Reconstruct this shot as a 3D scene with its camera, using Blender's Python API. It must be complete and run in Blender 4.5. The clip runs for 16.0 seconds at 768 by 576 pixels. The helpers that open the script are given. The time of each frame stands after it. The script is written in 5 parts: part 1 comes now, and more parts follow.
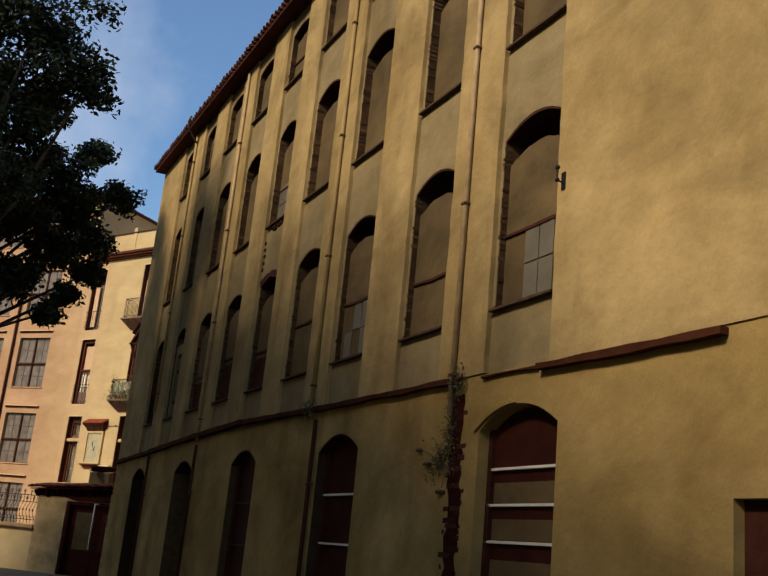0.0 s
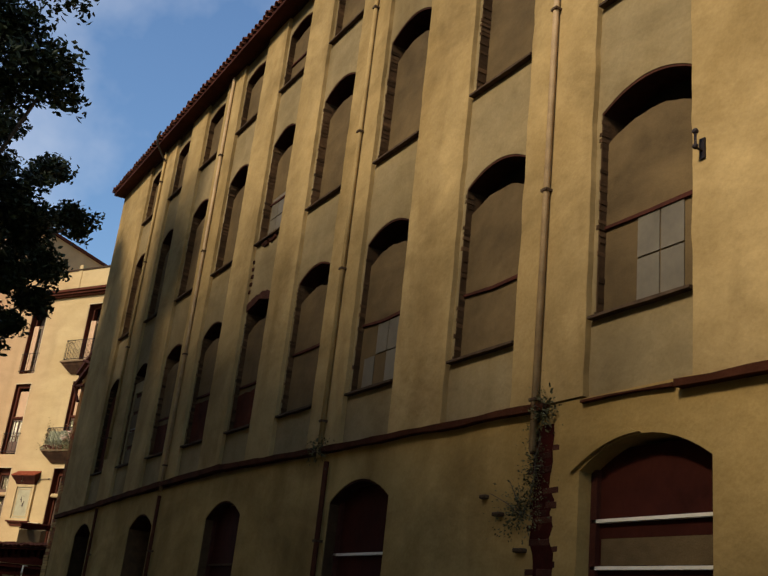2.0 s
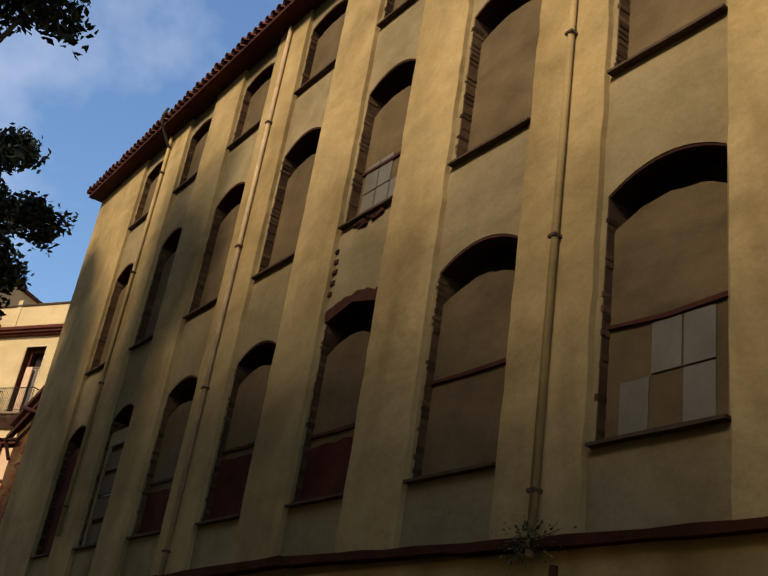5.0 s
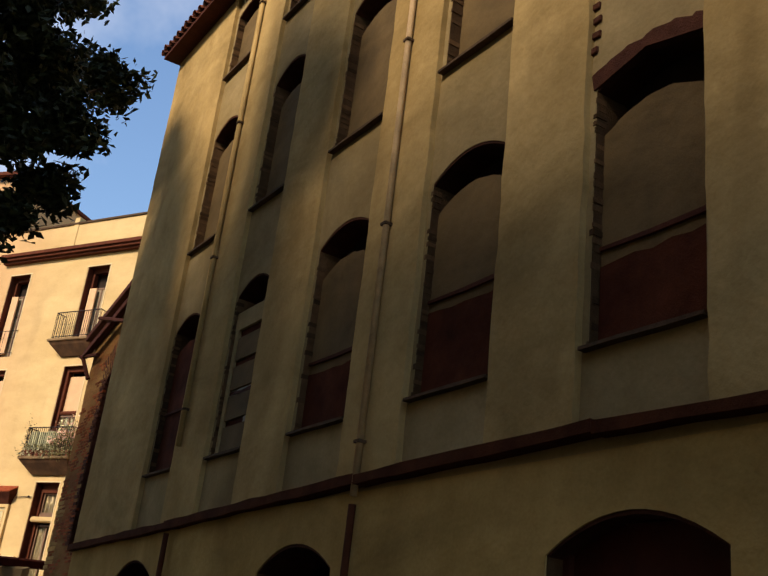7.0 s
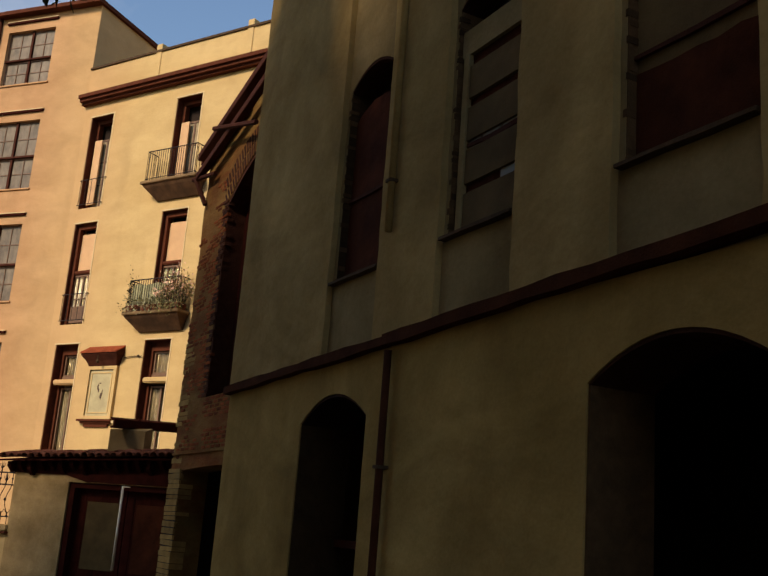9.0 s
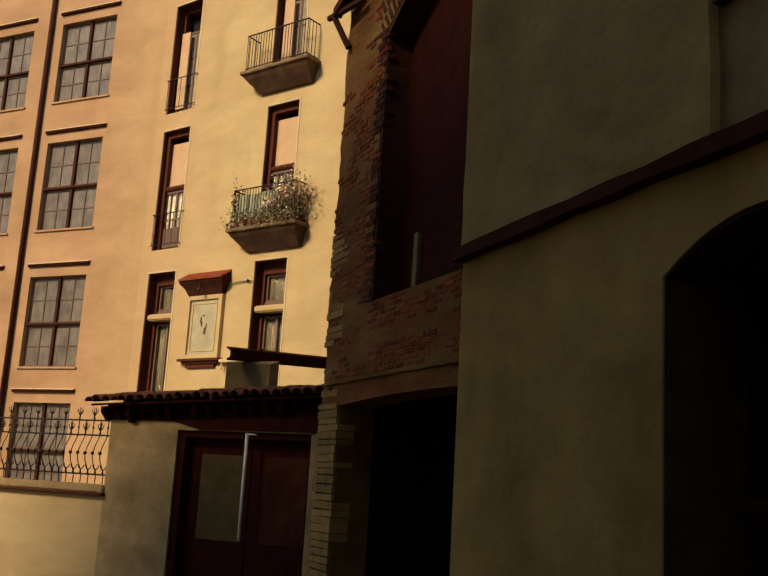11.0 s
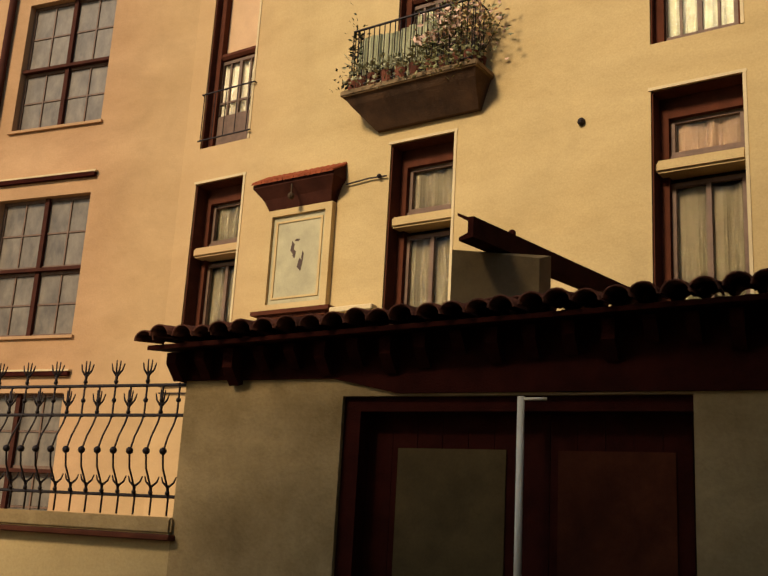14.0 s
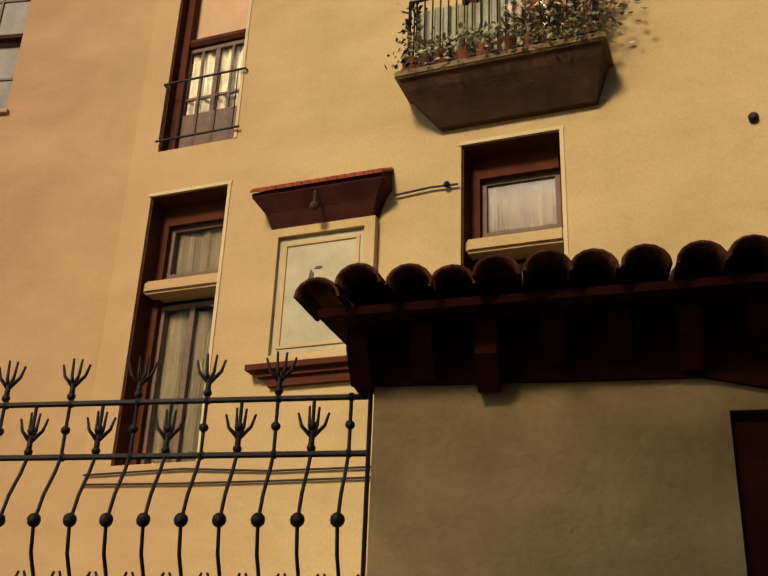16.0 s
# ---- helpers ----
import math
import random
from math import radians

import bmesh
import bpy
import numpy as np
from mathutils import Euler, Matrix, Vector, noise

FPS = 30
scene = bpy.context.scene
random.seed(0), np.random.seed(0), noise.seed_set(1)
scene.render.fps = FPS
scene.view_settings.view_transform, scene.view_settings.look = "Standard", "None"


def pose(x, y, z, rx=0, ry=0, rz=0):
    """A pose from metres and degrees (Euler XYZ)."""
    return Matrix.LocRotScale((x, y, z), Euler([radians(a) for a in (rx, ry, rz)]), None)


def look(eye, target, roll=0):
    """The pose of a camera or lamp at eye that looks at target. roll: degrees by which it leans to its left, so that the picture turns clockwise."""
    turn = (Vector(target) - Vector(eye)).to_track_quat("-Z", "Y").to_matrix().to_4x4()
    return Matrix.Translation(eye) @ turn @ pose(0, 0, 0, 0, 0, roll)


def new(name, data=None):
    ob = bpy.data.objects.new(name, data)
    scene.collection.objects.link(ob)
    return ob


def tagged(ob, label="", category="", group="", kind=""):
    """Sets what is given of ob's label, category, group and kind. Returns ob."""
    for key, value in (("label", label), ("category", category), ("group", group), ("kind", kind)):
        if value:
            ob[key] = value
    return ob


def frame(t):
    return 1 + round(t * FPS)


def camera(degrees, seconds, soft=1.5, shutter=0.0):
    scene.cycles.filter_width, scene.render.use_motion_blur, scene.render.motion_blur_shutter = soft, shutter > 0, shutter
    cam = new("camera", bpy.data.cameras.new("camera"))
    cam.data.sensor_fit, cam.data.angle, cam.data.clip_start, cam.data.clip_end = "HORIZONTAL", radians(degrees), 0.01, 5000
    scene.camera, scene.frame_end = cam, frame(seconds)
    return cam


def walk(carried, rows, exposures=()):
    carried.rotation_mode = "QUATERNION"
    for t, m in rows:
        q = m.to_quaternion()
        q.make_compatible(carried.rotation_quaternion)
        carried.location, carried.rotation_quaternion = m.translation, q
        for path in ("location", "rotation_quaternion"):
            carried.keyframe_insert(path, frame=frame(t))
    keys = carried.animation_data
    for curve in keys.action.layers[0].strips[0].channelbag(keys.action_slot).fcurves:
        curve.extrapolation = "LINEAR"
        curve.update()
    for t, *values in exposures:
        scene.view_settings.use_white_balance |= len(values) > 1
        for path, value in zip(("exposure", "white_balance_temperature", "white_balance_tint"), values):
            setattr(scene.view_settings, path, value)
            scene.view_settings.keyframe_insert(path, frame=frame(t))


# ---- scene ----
cam = camera(42.7, 16.0)
PATH = [
    (0, (-6.075, -10.141, 1.295), (-5.263, -8.393, 1.827), 5.6),
    (0.5, (-6.056, -9.382, 1.266), (-5.219, -7.655, 1.827), 6.3),
    (1, (-6.025, -8.604, 1.241), (-5.167, -6.902, 1.847), 6.8),
    (1.5, (-6.016, -7.8, 1.227), (-5.12, -6.135, 1.88), 6.2),
    (2, (-6.008, -7.07, 1.231), (-5.109, -5.414, 1.902), 6.4),
    (2.5, (-6.09, -6.323, 1.266), (-5.15, -4.682, 1.915), 5.8),
    (3, (-6.105, -5.514, 1.225), (-5.172, -3.895, 1.937), 7.2),
    (5.5, (-5.106, 0.831, 2.024), (-4.142, 2.353, 2.892), 9.6),
    (6, (-4.988, 1.872, 1.982), (-4.046, 3.429, 2.812), 9.4),
    (6.5, (-4.869, 3.025, 1.956), (-3.911, 4.59, 2.75), 7.0),
    (7, (-4.761, 4.18, 1.909), (-3.805, 5.771, 2.654), 6.8),
    (7.5, (-4.677, 5.385, 1.846), (-3.731, 7.013, 2.52), 7.7),
    (8, (-4.588, 6.464, 1.803), (-3.662, 8.121, 2.434), 7.0),
    (8.5, (-4.465, 7.684, 1.769), (-3.55, 9.362, 2.358), 5.2),
    (9, (-4.284, 8.951, 1.795), (-3.374, 10.664, 2.279), 4.4),
    (9.5, (-4.145, 10.245, 1.758), (-3.271, 11.994, 2.183), 4.8),
    (10, (-3.988, 11.498, 1.775), (-3.161, 13.281, 2.148), 4.1),
    (12.5, (-3.056, 19.559, 1.356), (-2.281, 21.35, 1.794), 3.1),
    (13, (-3.018, 21.294, 1.327), (-2.227, 23.079, 1.761), 3.6),
    (13.5, (-2.982, 23.006, 1.316), (-2.153, 24.776, 1.739), 3.8),
    (14, (-2.981, 24.55, 1.298), (-2.116, 26.285, 1.789), 3.3),
    (14.5, (-3.009, 26.115, 1.29), (-2.067, 27.779, 1.874), 4.2),
    (15, (-3.132, 27.376, 1.196), (-2.16, 28.982, 1.887), 3.4),
    (15.5, (-3.267, 28.553, 1.141), (-2.211, 30.09, 1.862), 2.7),
    (16, (-3.399, 29.684, 1.113), (-2.233, 31.093, 1.922), 2.3),
]
walk(cam, [(t, look(eye, aim, lean)) for t, eye, aim, lean in PATH], [(0.0, -0.08, 6250, 12), (2.0, -0.06, 6250, 12), (3.2, 0.1, 6200, 12), (5.5, 0.24, 6400, 14), (7.0, 0.45, 6800, 15), (9.0, 0.02, 7150, 15), (10.0, -0.13, 7450, 15), (12.5, -0.06, 7450, 13), (15.0, -0.2, 7400, 12), (16.0, -0.28, 7350, 12)])

# ---- light ----
SUN_DIR = Vector((-1.10, -0.35, 0.80)).normalized()
world = bpy.data.worlds.new("sky")
scene.world = world
world.use_nodes = True
wn = world.node_tree.nodes
sky = wn.new("ShaderNodeTexSky")
sky.sky_type = "NISHITA"
sky.sun_disc = False
sky.sun_elevation = math.asin(SUN_DIR.z)
sky.sun_rotation = math.atan2(SUN_DIR.x, SUN_DIR.y)
sky.air_density, sky.dust_density, sky.ozone_density = 1.5, 0.8, 6.0
wn["Background"].inputs["Strength"].default_value = 0.15
# thin drifting cloud
coord, puff, haze, cloud_mix = wn.new("ShaderNodeTexCoord"), wn.new("ShaderNodeTexNoise"), wn.new("ShaderNodeMapRange"), wn.new("ShaderNodeMix")
puff.inputs["Scale"].default_value, puff.inputs["Detail"].default_value, puff.inputs["Roughness"].default_value = 3.2, 6, 0.55
haze.inputs["From Min"].default_value, haze.inputs["From Max"].default_value, haze.inputs["To Max"].default_value = 0.48, 0.78, 0.75
cloud_mix.data_type = "RGBA"
cloud_mix.inputs["B"].default_value = (5.2, 5.4, 5.8, 1)
sky_links = world.node_tree.links.new
sky_links(coord.outputs["Generated"], puff.inputs["Vector"])
sky_links(puff.outputs["Fac"], haze.inputs["Value"])
sky_links(haze.outputs["Result"], cloud_mix.inputs["Factor"])
sky_links(sky.outputs[0], cloud_mix.inputs["A"])
sky_links(cloud_mix.outputs["Result"], wn["Background"].inputs["Color"])
sun_data = bpy.data.lights.new("sun", "SUN")
sun_data.energy, sun_data.angle, sun_data.color = 4.1, radians(11.0), (1.0, 0.86, 0.67)
sun = new("sun", sun_data)
sun.matrix_world = look(SUN_DIR * 60, (0, 0, 0))


# ---- materials ----
def mat(name, base, rough=0.85, vary=0.25, scale=1.5, tint=None, stains=0.0, bump=0.25, grain=40.0, metal=0.0, piece=0.0, streak=False, spec=0.3, along=False, mottle=0.0, wave=0.0, fade=None):
    """A surface with broad patches, fine grain, stains with a shape of their own and small relief; mottle adds cloudy weathering, wave an uneven hand-laid face."""
    m = bpy.data.materials.new(name)
    m.use_nodes = True
    nt = m.node_tree
    n, link = nt.nodes, nt.links.new
    bsdf = n["Principled BSDF"]
    geo = n.new("ShaderNodeNewGeometry")
    big = n.new("ShaderNodeTexNoise")
    big.inputs["Scale"].default_value, big.inputs["Detail"].default_value, big.inputs["Roughness"].default_value = scale, 6, 0.62
    fine = n.new("ShaderNodeTexNoise")
    fine.inputs["Scale"].default_value, fine.inputs["Detail"].default_value = grain, 4
    link(geo.outputs["Position"], fine.inputs["Vector"])
    if streak or along:
        mp = n.new("ShaderNodeMapping")
        mp.inputs["Scale"].default_value = (1.0, 0.3, 1.7) if along else (1.0, 0.8, 0.5)
        link(geo.outputs["Position"], mp.inputs["Vector"])
        link(mp.outputs[0], big.inputs["Vector"])
    else:
        link(geo.outputs["Position"], big.inputs["Vector"])
    lo = tuple(c * (1 - vary) for c in base)
    hi = tint or tuple(min(1.0, c * (1 + vary * 0.7)) for c in base)
    ramp = n.new("ShaderNodeValToRGB")
    ramp.color_ramp.elements[0].position, ramp.color_ramp.elements[1].position = 0.32, 0.68
    ramp.color_ramp.elements[0].color, ramp.color_ramp.elements[1].color = (*lo, 1), (*hi, 1)
    link(big.outputs["Fac"], ramp.inputs["Fac"])
    last = ramp.outputs["Color"]
    mix = n.new("ShaderNodeMix")
    mix.data_type, mix.blend_type = "RGBA", "OVERLAY"
    mix.inputs["Factor"].default_value = 0.14
    link(last, mix.inputs["A"])
    link(fine.outputs["Fac"], mix.inputs["B"])
    last = mix.outputs["Result"]
    if stains:
        st = n.new("ShaderNodeTexNoise")
        st.inputs["Scale"].default_value, st.inputs["Detail"].default_value, st.inputs["Distortion"].default_value = 0.9, 8, 0.6
        mp2 = n.new("ShaderNodeMapping")
        mp2.inputs["Scale"].default_value, mp2.inputs["Location"].default_value = (1, 1, 0.35), (3.1, 7.7, 1.3)
        link(geo.outputs["Position"], mp2.inputs["Vector"])
        link(mp2.outputs[0], st.inputs["Vector"])
        r2 = n.new("ShaderNodeValToRGB")
        r2.color_ramp.elements[0].position, r2.color_ramp.elements[1].position = 0.52, 0.72
        link(st.outputs["Fac"], r2.inputs["Fac"])
        mul = n.new("ShaderNodeMath")
        mul.operation = "MULTIPLY"
        mul.inputs[1].default_value = stains
        link(r2.outputs["Color"], mul.inputs[0])
        m2 = n.new("ShaderNodeMix")
        m2.data_type = "RGBA"
        m2.inputs["B"].default_value = (base[0] * 0.42, base[1] * 0.4, base[2] * 0.4, 1)
        link(mul.outputs[0], m2.inputs["Factor"])
        link(last, m2.inputs["A"])
        last = m2.outputs["Result"]
    if fade:
        # the colour turns gradually into another tone along the wall
        tone, ox, oy, ux, uy, f0, f1, m0, m1 = fade
        dot = n.new("ShaderNodeVectorMath")
        dot.operation = "DOT_PRODUCT"
        dot.inputs[1].default_value = (ux, uy, 0)
        link(geo.outputs["Position"], dot.inputs[0])
        fr_ = n.new("ShaderNodeMapRange")
        start = ox * ux + oy * uy
        fr_.interpolation_type = "SMOOTHSTEP"
        for slot, value in (("From Min", start + f0), ("From Max", start + f1), ("To Min", m0), ("To Max", m1)):
            fr_.inputs[slot].default_value = value
        link(dot.outputs["Value"], fr_.inputs["Value"])
        m4 = n.new("ShaderNodeMix")
        m4.data_type = "RGBA"
        m4.inputs["B"].default_value = (*tone, 1)
        link(fr_.outputs["Result"], m4.inputs["Factor"])
        link(last, m4.inputs["A"])
        last = m4.outputs["Result"]
    if mottle:
        cloud = n.new("ShaderNodeTexNoise")
        cloud.inputs["Scale"].default_value, cloud.inputs["Detail"].default_value, cloud.inputs["Roughness"].default_value, cloud.inputs["Distortion"].default_value = 0.55, 7, 0.6, 1.2
        mp3 = n.new("ShaderNodeMapping")
        mp3.inputs["Location"].default_value, mp3.inputs["Rotation"].default_value, mp3.inputs["Scale"].default_value = (5.0, 2.0, 9.0), (0.35, 0, 0), (1, 0.8, 1.5)
        link(geo.outputs["Position"], mp3.inputs["Vector"])
        link(mp3.outputs[0], cloud.inputs["Vector"])
        r3 = n.new("ShaderNodeMapRange")
        r3.inputs["From Min"].default_value, r3.inputs["From Max"].default_value = 0.34, 0.66
        r3.inputs["To Min"].default_value, r3.inputs["To Max"].default_value = 1 - mottle, 1 + mottle * 0.55
        link(cloud.outputs["Fac"], r3.inputs["Value"])
        hs = n.new("ShaderNodeHueSaturation")
        link(r3.outputs["Result"], hs.inputs["Value"])
        link(last, hs.inputs["Color"])
        last = hs.outputs["Color"]
    if piece:
        info = n.new("ShaderNodeObjectInfo")
        isl = n.new("ShaderNodeMath")
        isl.operation = "ADD"
        link(info.outputs["Random"], isl.inputs[0])
        link(geo.outputs["Random Per Island"], isl.inputs[1])
        fr = n.new("ShaderNodeMath")
        fr.operation = "FRACT"
        link(isl.outputs[0], fr.inputs[0])
        mr = n.new("ShaderNodeMapRange")
        mr.inputs["To Min"].default_value, mr.inputs["To Max"].default_value = 1 - piece, 1 + piece
        link(fr.outputs[0], mr.inputs["Value"])
        hsv = n.new("ShaderNodeHueSaturation")
        link(mr.outputs["Result"], hsv.inputs["Value"])
        link(last, hsv.inputs["Color"])
        last = hsv.outputs["Color"]
    link(last, bsdf.inputs["Base Color"])
    bsdf.inputs["Roughness"].default_value, bsdf.inputs["Metallic"].default_value = rough, metal
    bsdf.inputs["Specular IOR Level"].default_value = spec
    if bump:
        add = n.new("ShaderNodeMath")
        add.operation = "MULTIPLY_ADD"
        add.inputs[1].default_value = 2.0
        link(big.outputs["Fac"], add.inputs[0])
        link(fine.outputs["Fac"], add.inputs[2])
        bp = n.new("ShaderNodeBump")
        bp.inputs["Strength"].default_value, bp.inputs["Distance"].default_value = bump, 0.02
        link(add.outputs[0], bp.inputs["Height"])
        if wave:
            swell = n.new("ShaderNodeTexNoise")
            swell.inputs["Scale"].default_value, swell.inputs["Detail"].default_value = 1.7, 3
            link(geo.outputs["Position"], swell.inputs["Vector"])
            bp2 = n.new("ShaderNodeBump")
            bp2.inputs["Strength"].default_value, bp2.inputs["Distance"].default_value = wave, 0.12
            link(swell.outputs["Fac"], bp2.inputs["Height"])
            link(bp2.outputs["Normal"], bp.inputs["Normal"])
        link(bp.outputs["Normal"], bsdf.inputs["Normal"])
    return m


OCHRE = mat("ochre_plaster", (0.38, 0.25, 0.09), 0.9, 0.26, 0.8, (0.45, 0.31, 0.125), 0.55, 0.2, 30, streak=True, mottle=0.24, wave=0.5, spec=0.03)
OCHRE_LOW = mat("ochre_base_plaster", (0.37, 0.235, 0.07), 0.9, 0.26, 0.9, (0.43, 0.285, 0.098), 0.5, 0.2, 30, streak=True, mottle=0.26, wave=0.5, spec=0.03)
CREAM = mat("cream_plaster", (0.53, 0.37, 0.165), 0.9, 0.10, 0.6, (0.58, 0.42, 0.20), 0.2, 0.15, 40, along=True, mottle=0.07, wave=0.25, fade=((0.47, 0.275, 0.138), 0.83, 39.037, 0.4844, -0.8749, -0.4, 2.8, 0.6, 0.0), spec=0.03)
PINK = mat("pink_plaster", (0.45, 0.255, 0.125), 0.9, 0.12, 0.6, (0.50, 0.30, 0.155), 0.2, 0.18, 40, along=True, mottle=0.1, wave=0.3, fade=((0.55, 0.39, 0.18), 0.66, 39.36, 0.64, -0.77, -2.2, 0.0, 0.0, 0.4), spec=0.03)
TAN = mat("weathered_tan_plaster", (0.37, 0.248, 0.108), 0.92, 0.3, 1.4, (0.45, 0.31, 0.145), 0.35, 0.4, 30, mottle=0.2, wave=0.4, spec=0.03)
RUIN = mat("ruined_brown_plaster", (0.27, 0.088, 0.024), 0.95, 0.4, 1.6, (0.21, 0.13, 0.038), 0.5, 0.7, 25, spec=0.1, along=True, mottle=0.35, wave=0.6)
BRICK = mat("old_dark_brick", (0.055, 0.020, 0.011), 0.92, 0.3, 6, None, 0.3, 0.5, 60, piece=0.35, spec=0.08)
REDBRICK = mat("worn_red_brick", (0.18, 0.046, 0.014), 0.92, 0.3, 6, None, 0.3, 0.5, 60, piece=0.4, spec=0.08)
STONE = mat("quoin_stone", (0.29, 0.175, 0.056), 0.92, 0.25, 5, None, 0.3, 0.5, 50, piece=0.25, spec=0.1)
TILE = mat("roof_tile_clay", (0.13, 0.045, 0.026), 0.9, 0.35, 5, None, 0.3, 0.4, 60, piece=0.35, spec=0.1)
WOOD = mat("dark_red_wood", (0.06, 0.018, 0.010), 0.85, 0.3, 4, None, 0.2, 0.3, 70, spec=0.1)
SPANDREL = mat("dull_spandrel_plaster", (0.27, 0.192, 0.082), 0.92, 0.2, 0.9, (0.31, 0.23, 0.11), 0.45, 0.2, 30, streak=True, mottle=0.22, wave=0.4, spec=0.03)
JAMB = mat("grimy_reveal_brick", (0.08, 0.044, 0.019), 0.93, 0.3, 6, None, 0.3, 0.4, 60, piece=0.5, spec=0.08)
# red wood near black; under the shed eaves it carries their shade
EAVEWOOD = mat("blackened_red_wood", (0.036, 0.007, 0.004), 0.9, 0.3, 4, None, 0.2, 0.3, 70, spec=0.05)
REDBOARD = mat("dark_red_board", (0.068, 0.019, 0.008), 0.9, 0.4, 2.5, None, 0.4, 0.2, 60, spec=0.06, mottle=0.3, wave=0.3)
LEANWALL = mat("grey_brown_render", (0.20, 0.14, 0.066), 0.93, 0.25, 2, None, 0.3, 0.1, 40, spec=0.1)
BROWN = mat("brown_shutter_board", (0.125, 0.082, 0.033), 0.85, 0.2, 2.0, None, 0.35, 0.15, 60, spec=0.12, mottle=0.3, wave=0.3)
TRIM = mat("red_brown_trim", (0.09, 0.026, 0.012), 0.85, 0.25, 5, None, 0.0, 0.2, 60, spec=0.1)
COURSE = mat("dark_string_course", (0.06, 0.02, 0.009), 0.9, 0.35, 3, None, 0.3, 0.3, 50, spec=0.03)
SILL = mat("grimy_sill_stone", (0.075, 0.046, 0.025), 0.9, 0.3, 6, None, 0.3, 0.3, 60, spec=0.1)
WHITE = mat("off_white_paint", (0.78, 0.70, 0.52), 0.6, 0.08, 5, None, 0.1, 0.1, 60)
BLIND = mat("fawn_roller_blind", (0.58, 0.36, 0.19), 0.8, 0.08, 3, None, 0.0, 0.1, 60)
IRON = mat("black_iron", (0.022, 0.014, 0.012), 0.55, 0.3, 20, None, 0.0, 0.2, 90, metal=0.4)
PIPE = mat("ochre_painted_pipe", (0.42, 0.28, 0.13), 0.7, 0.3, 4, None, 0.4, 0.2, 60)
GUTTER = mat("dull_zinc", (0.10, 0.08, 0.06), 0.7, 0.2, 6, None, 0.0, 0.1, 60, metal=0.2)
LEAF = mat("dark_green_leaf", (0.024, 0.034, 0.012), 0.6, 0.35, 3, None, 0.0, 0.0, 60, piece=0.5, spec=0.2)
WEED = mat("dusty_weed_leaf", (0.085, 0.078, 0.034), 0.8, 0.3, 6, None, 0.0, 0.0, 60, piece=0.4, spec=0.1)
POTLEAF = mat("balcony_plant_leaf", (0.20, 0.19, 0.075), 0.6, 0.3, 6, None, 0.0, 0.0, 60, piece=0.45)
FLOWER = mat("pale_pink_petal", (0.72, 0.46, 0.33), 0.7, 0.2, 6, None, 0.0, 0.0, 60, piece=0.35)
BARK = mat("bark", (0.07, 0.05, 0.033), 0.95, 0.4, 6, None, 0.0, 0.8, 40)
# street toned warm and pale so that it bounces light onto the walls
ASPHALT = mat("dusty_street", (0.17, 0.12, 0.068), 0.95, 0.25, 0.6, None, 0.3, 0.4, 120)
PAVING = mat("paving", (0.28, 0.24, 0.19), 0.92, 0.2, 2, None, 0.3, 0.3, 80)
# near black for unlit depth: shade is in the colour; joints use it too
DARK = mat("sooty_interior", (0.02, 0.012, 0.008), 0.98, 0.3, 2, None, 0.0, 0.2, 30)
CURTAIN = mat("net_curtain", (0.31, 0.245, 0.15), 0.9, 0.25, 5, None, 0.0, 0.1, 60)
PICTURE = mat("painted_tile_panel", (0.42, 0.36, 0.20), 0.45, 0.16, 3.5, None, 0.2, 0.05, 60)
FIGURE = mat("dark_brush_marks", (0.075, 0.038, 0.02), 0.5, 0.3, 8, None, 0.0, 0.0, 60)


def glass(name, base, rough=0.12):
    m = mat(name, base, rough, 0.25, 2.0, None, 0.0, 0.02, 20, spec=0.5)
    return m


GLASS = mat("dim_window_glass", (0.14, 0.108, 0.072), 0.5, 0.45, 4.0, (0.21, 0.165, 0.11), 0.25, 0.02, 20, spec=0.4, streak=True)
PANE = glass("dusty_pane", (0.14, 0.115, 0.072), 0.5)
CLEAR = mat("clear_house_glass", (1.0, 1.0, 1.0), 0.16, 0.0, 2.0, None, 0.0, 0.0, 20, spec=0.4)
CLEAR.node_tree.nodes["Principled BSDF"].inputs["Transmission Weight"].default_value = 1.0
CLEAR.node_tree.nodes["Principled BSDF"].inputs["IOR"].default_value = 1.14
DRAPE = mat("pleated_net_curtain", (0.125, 0.10, 0.055), 0.95, 0.2, 4, None, 0.2, 0.1, 80, spec=0.03)
REDGLASS = mat("dark_red_glass", (0.045, 0.011, 0.006), 0.75, 0.35, 2.0, None, 0.3, 0.03, 20, spec=0.06)


# ---- building helpers ----
class Face:
    """Wall axes: u along the wall, d into it, z up, from a foot point; k scales the plan about the height eye."""

    def __init__(self, x, y, ux, uy, k=1.0, eye=1.31):
        self.o = Vector((x, y, 0))
        self.u = Vector((ux, uy, 0)).normalized()
        self.d = Vector((-self.u.y, self.u.x, 0))
        self.k, self.eye = k, eye

    def p(self, u, d, z):
        return (self.u * u + self.d * d) * self.k + Vector((0, 0, self.eye + (z - self.eye) * self.k))


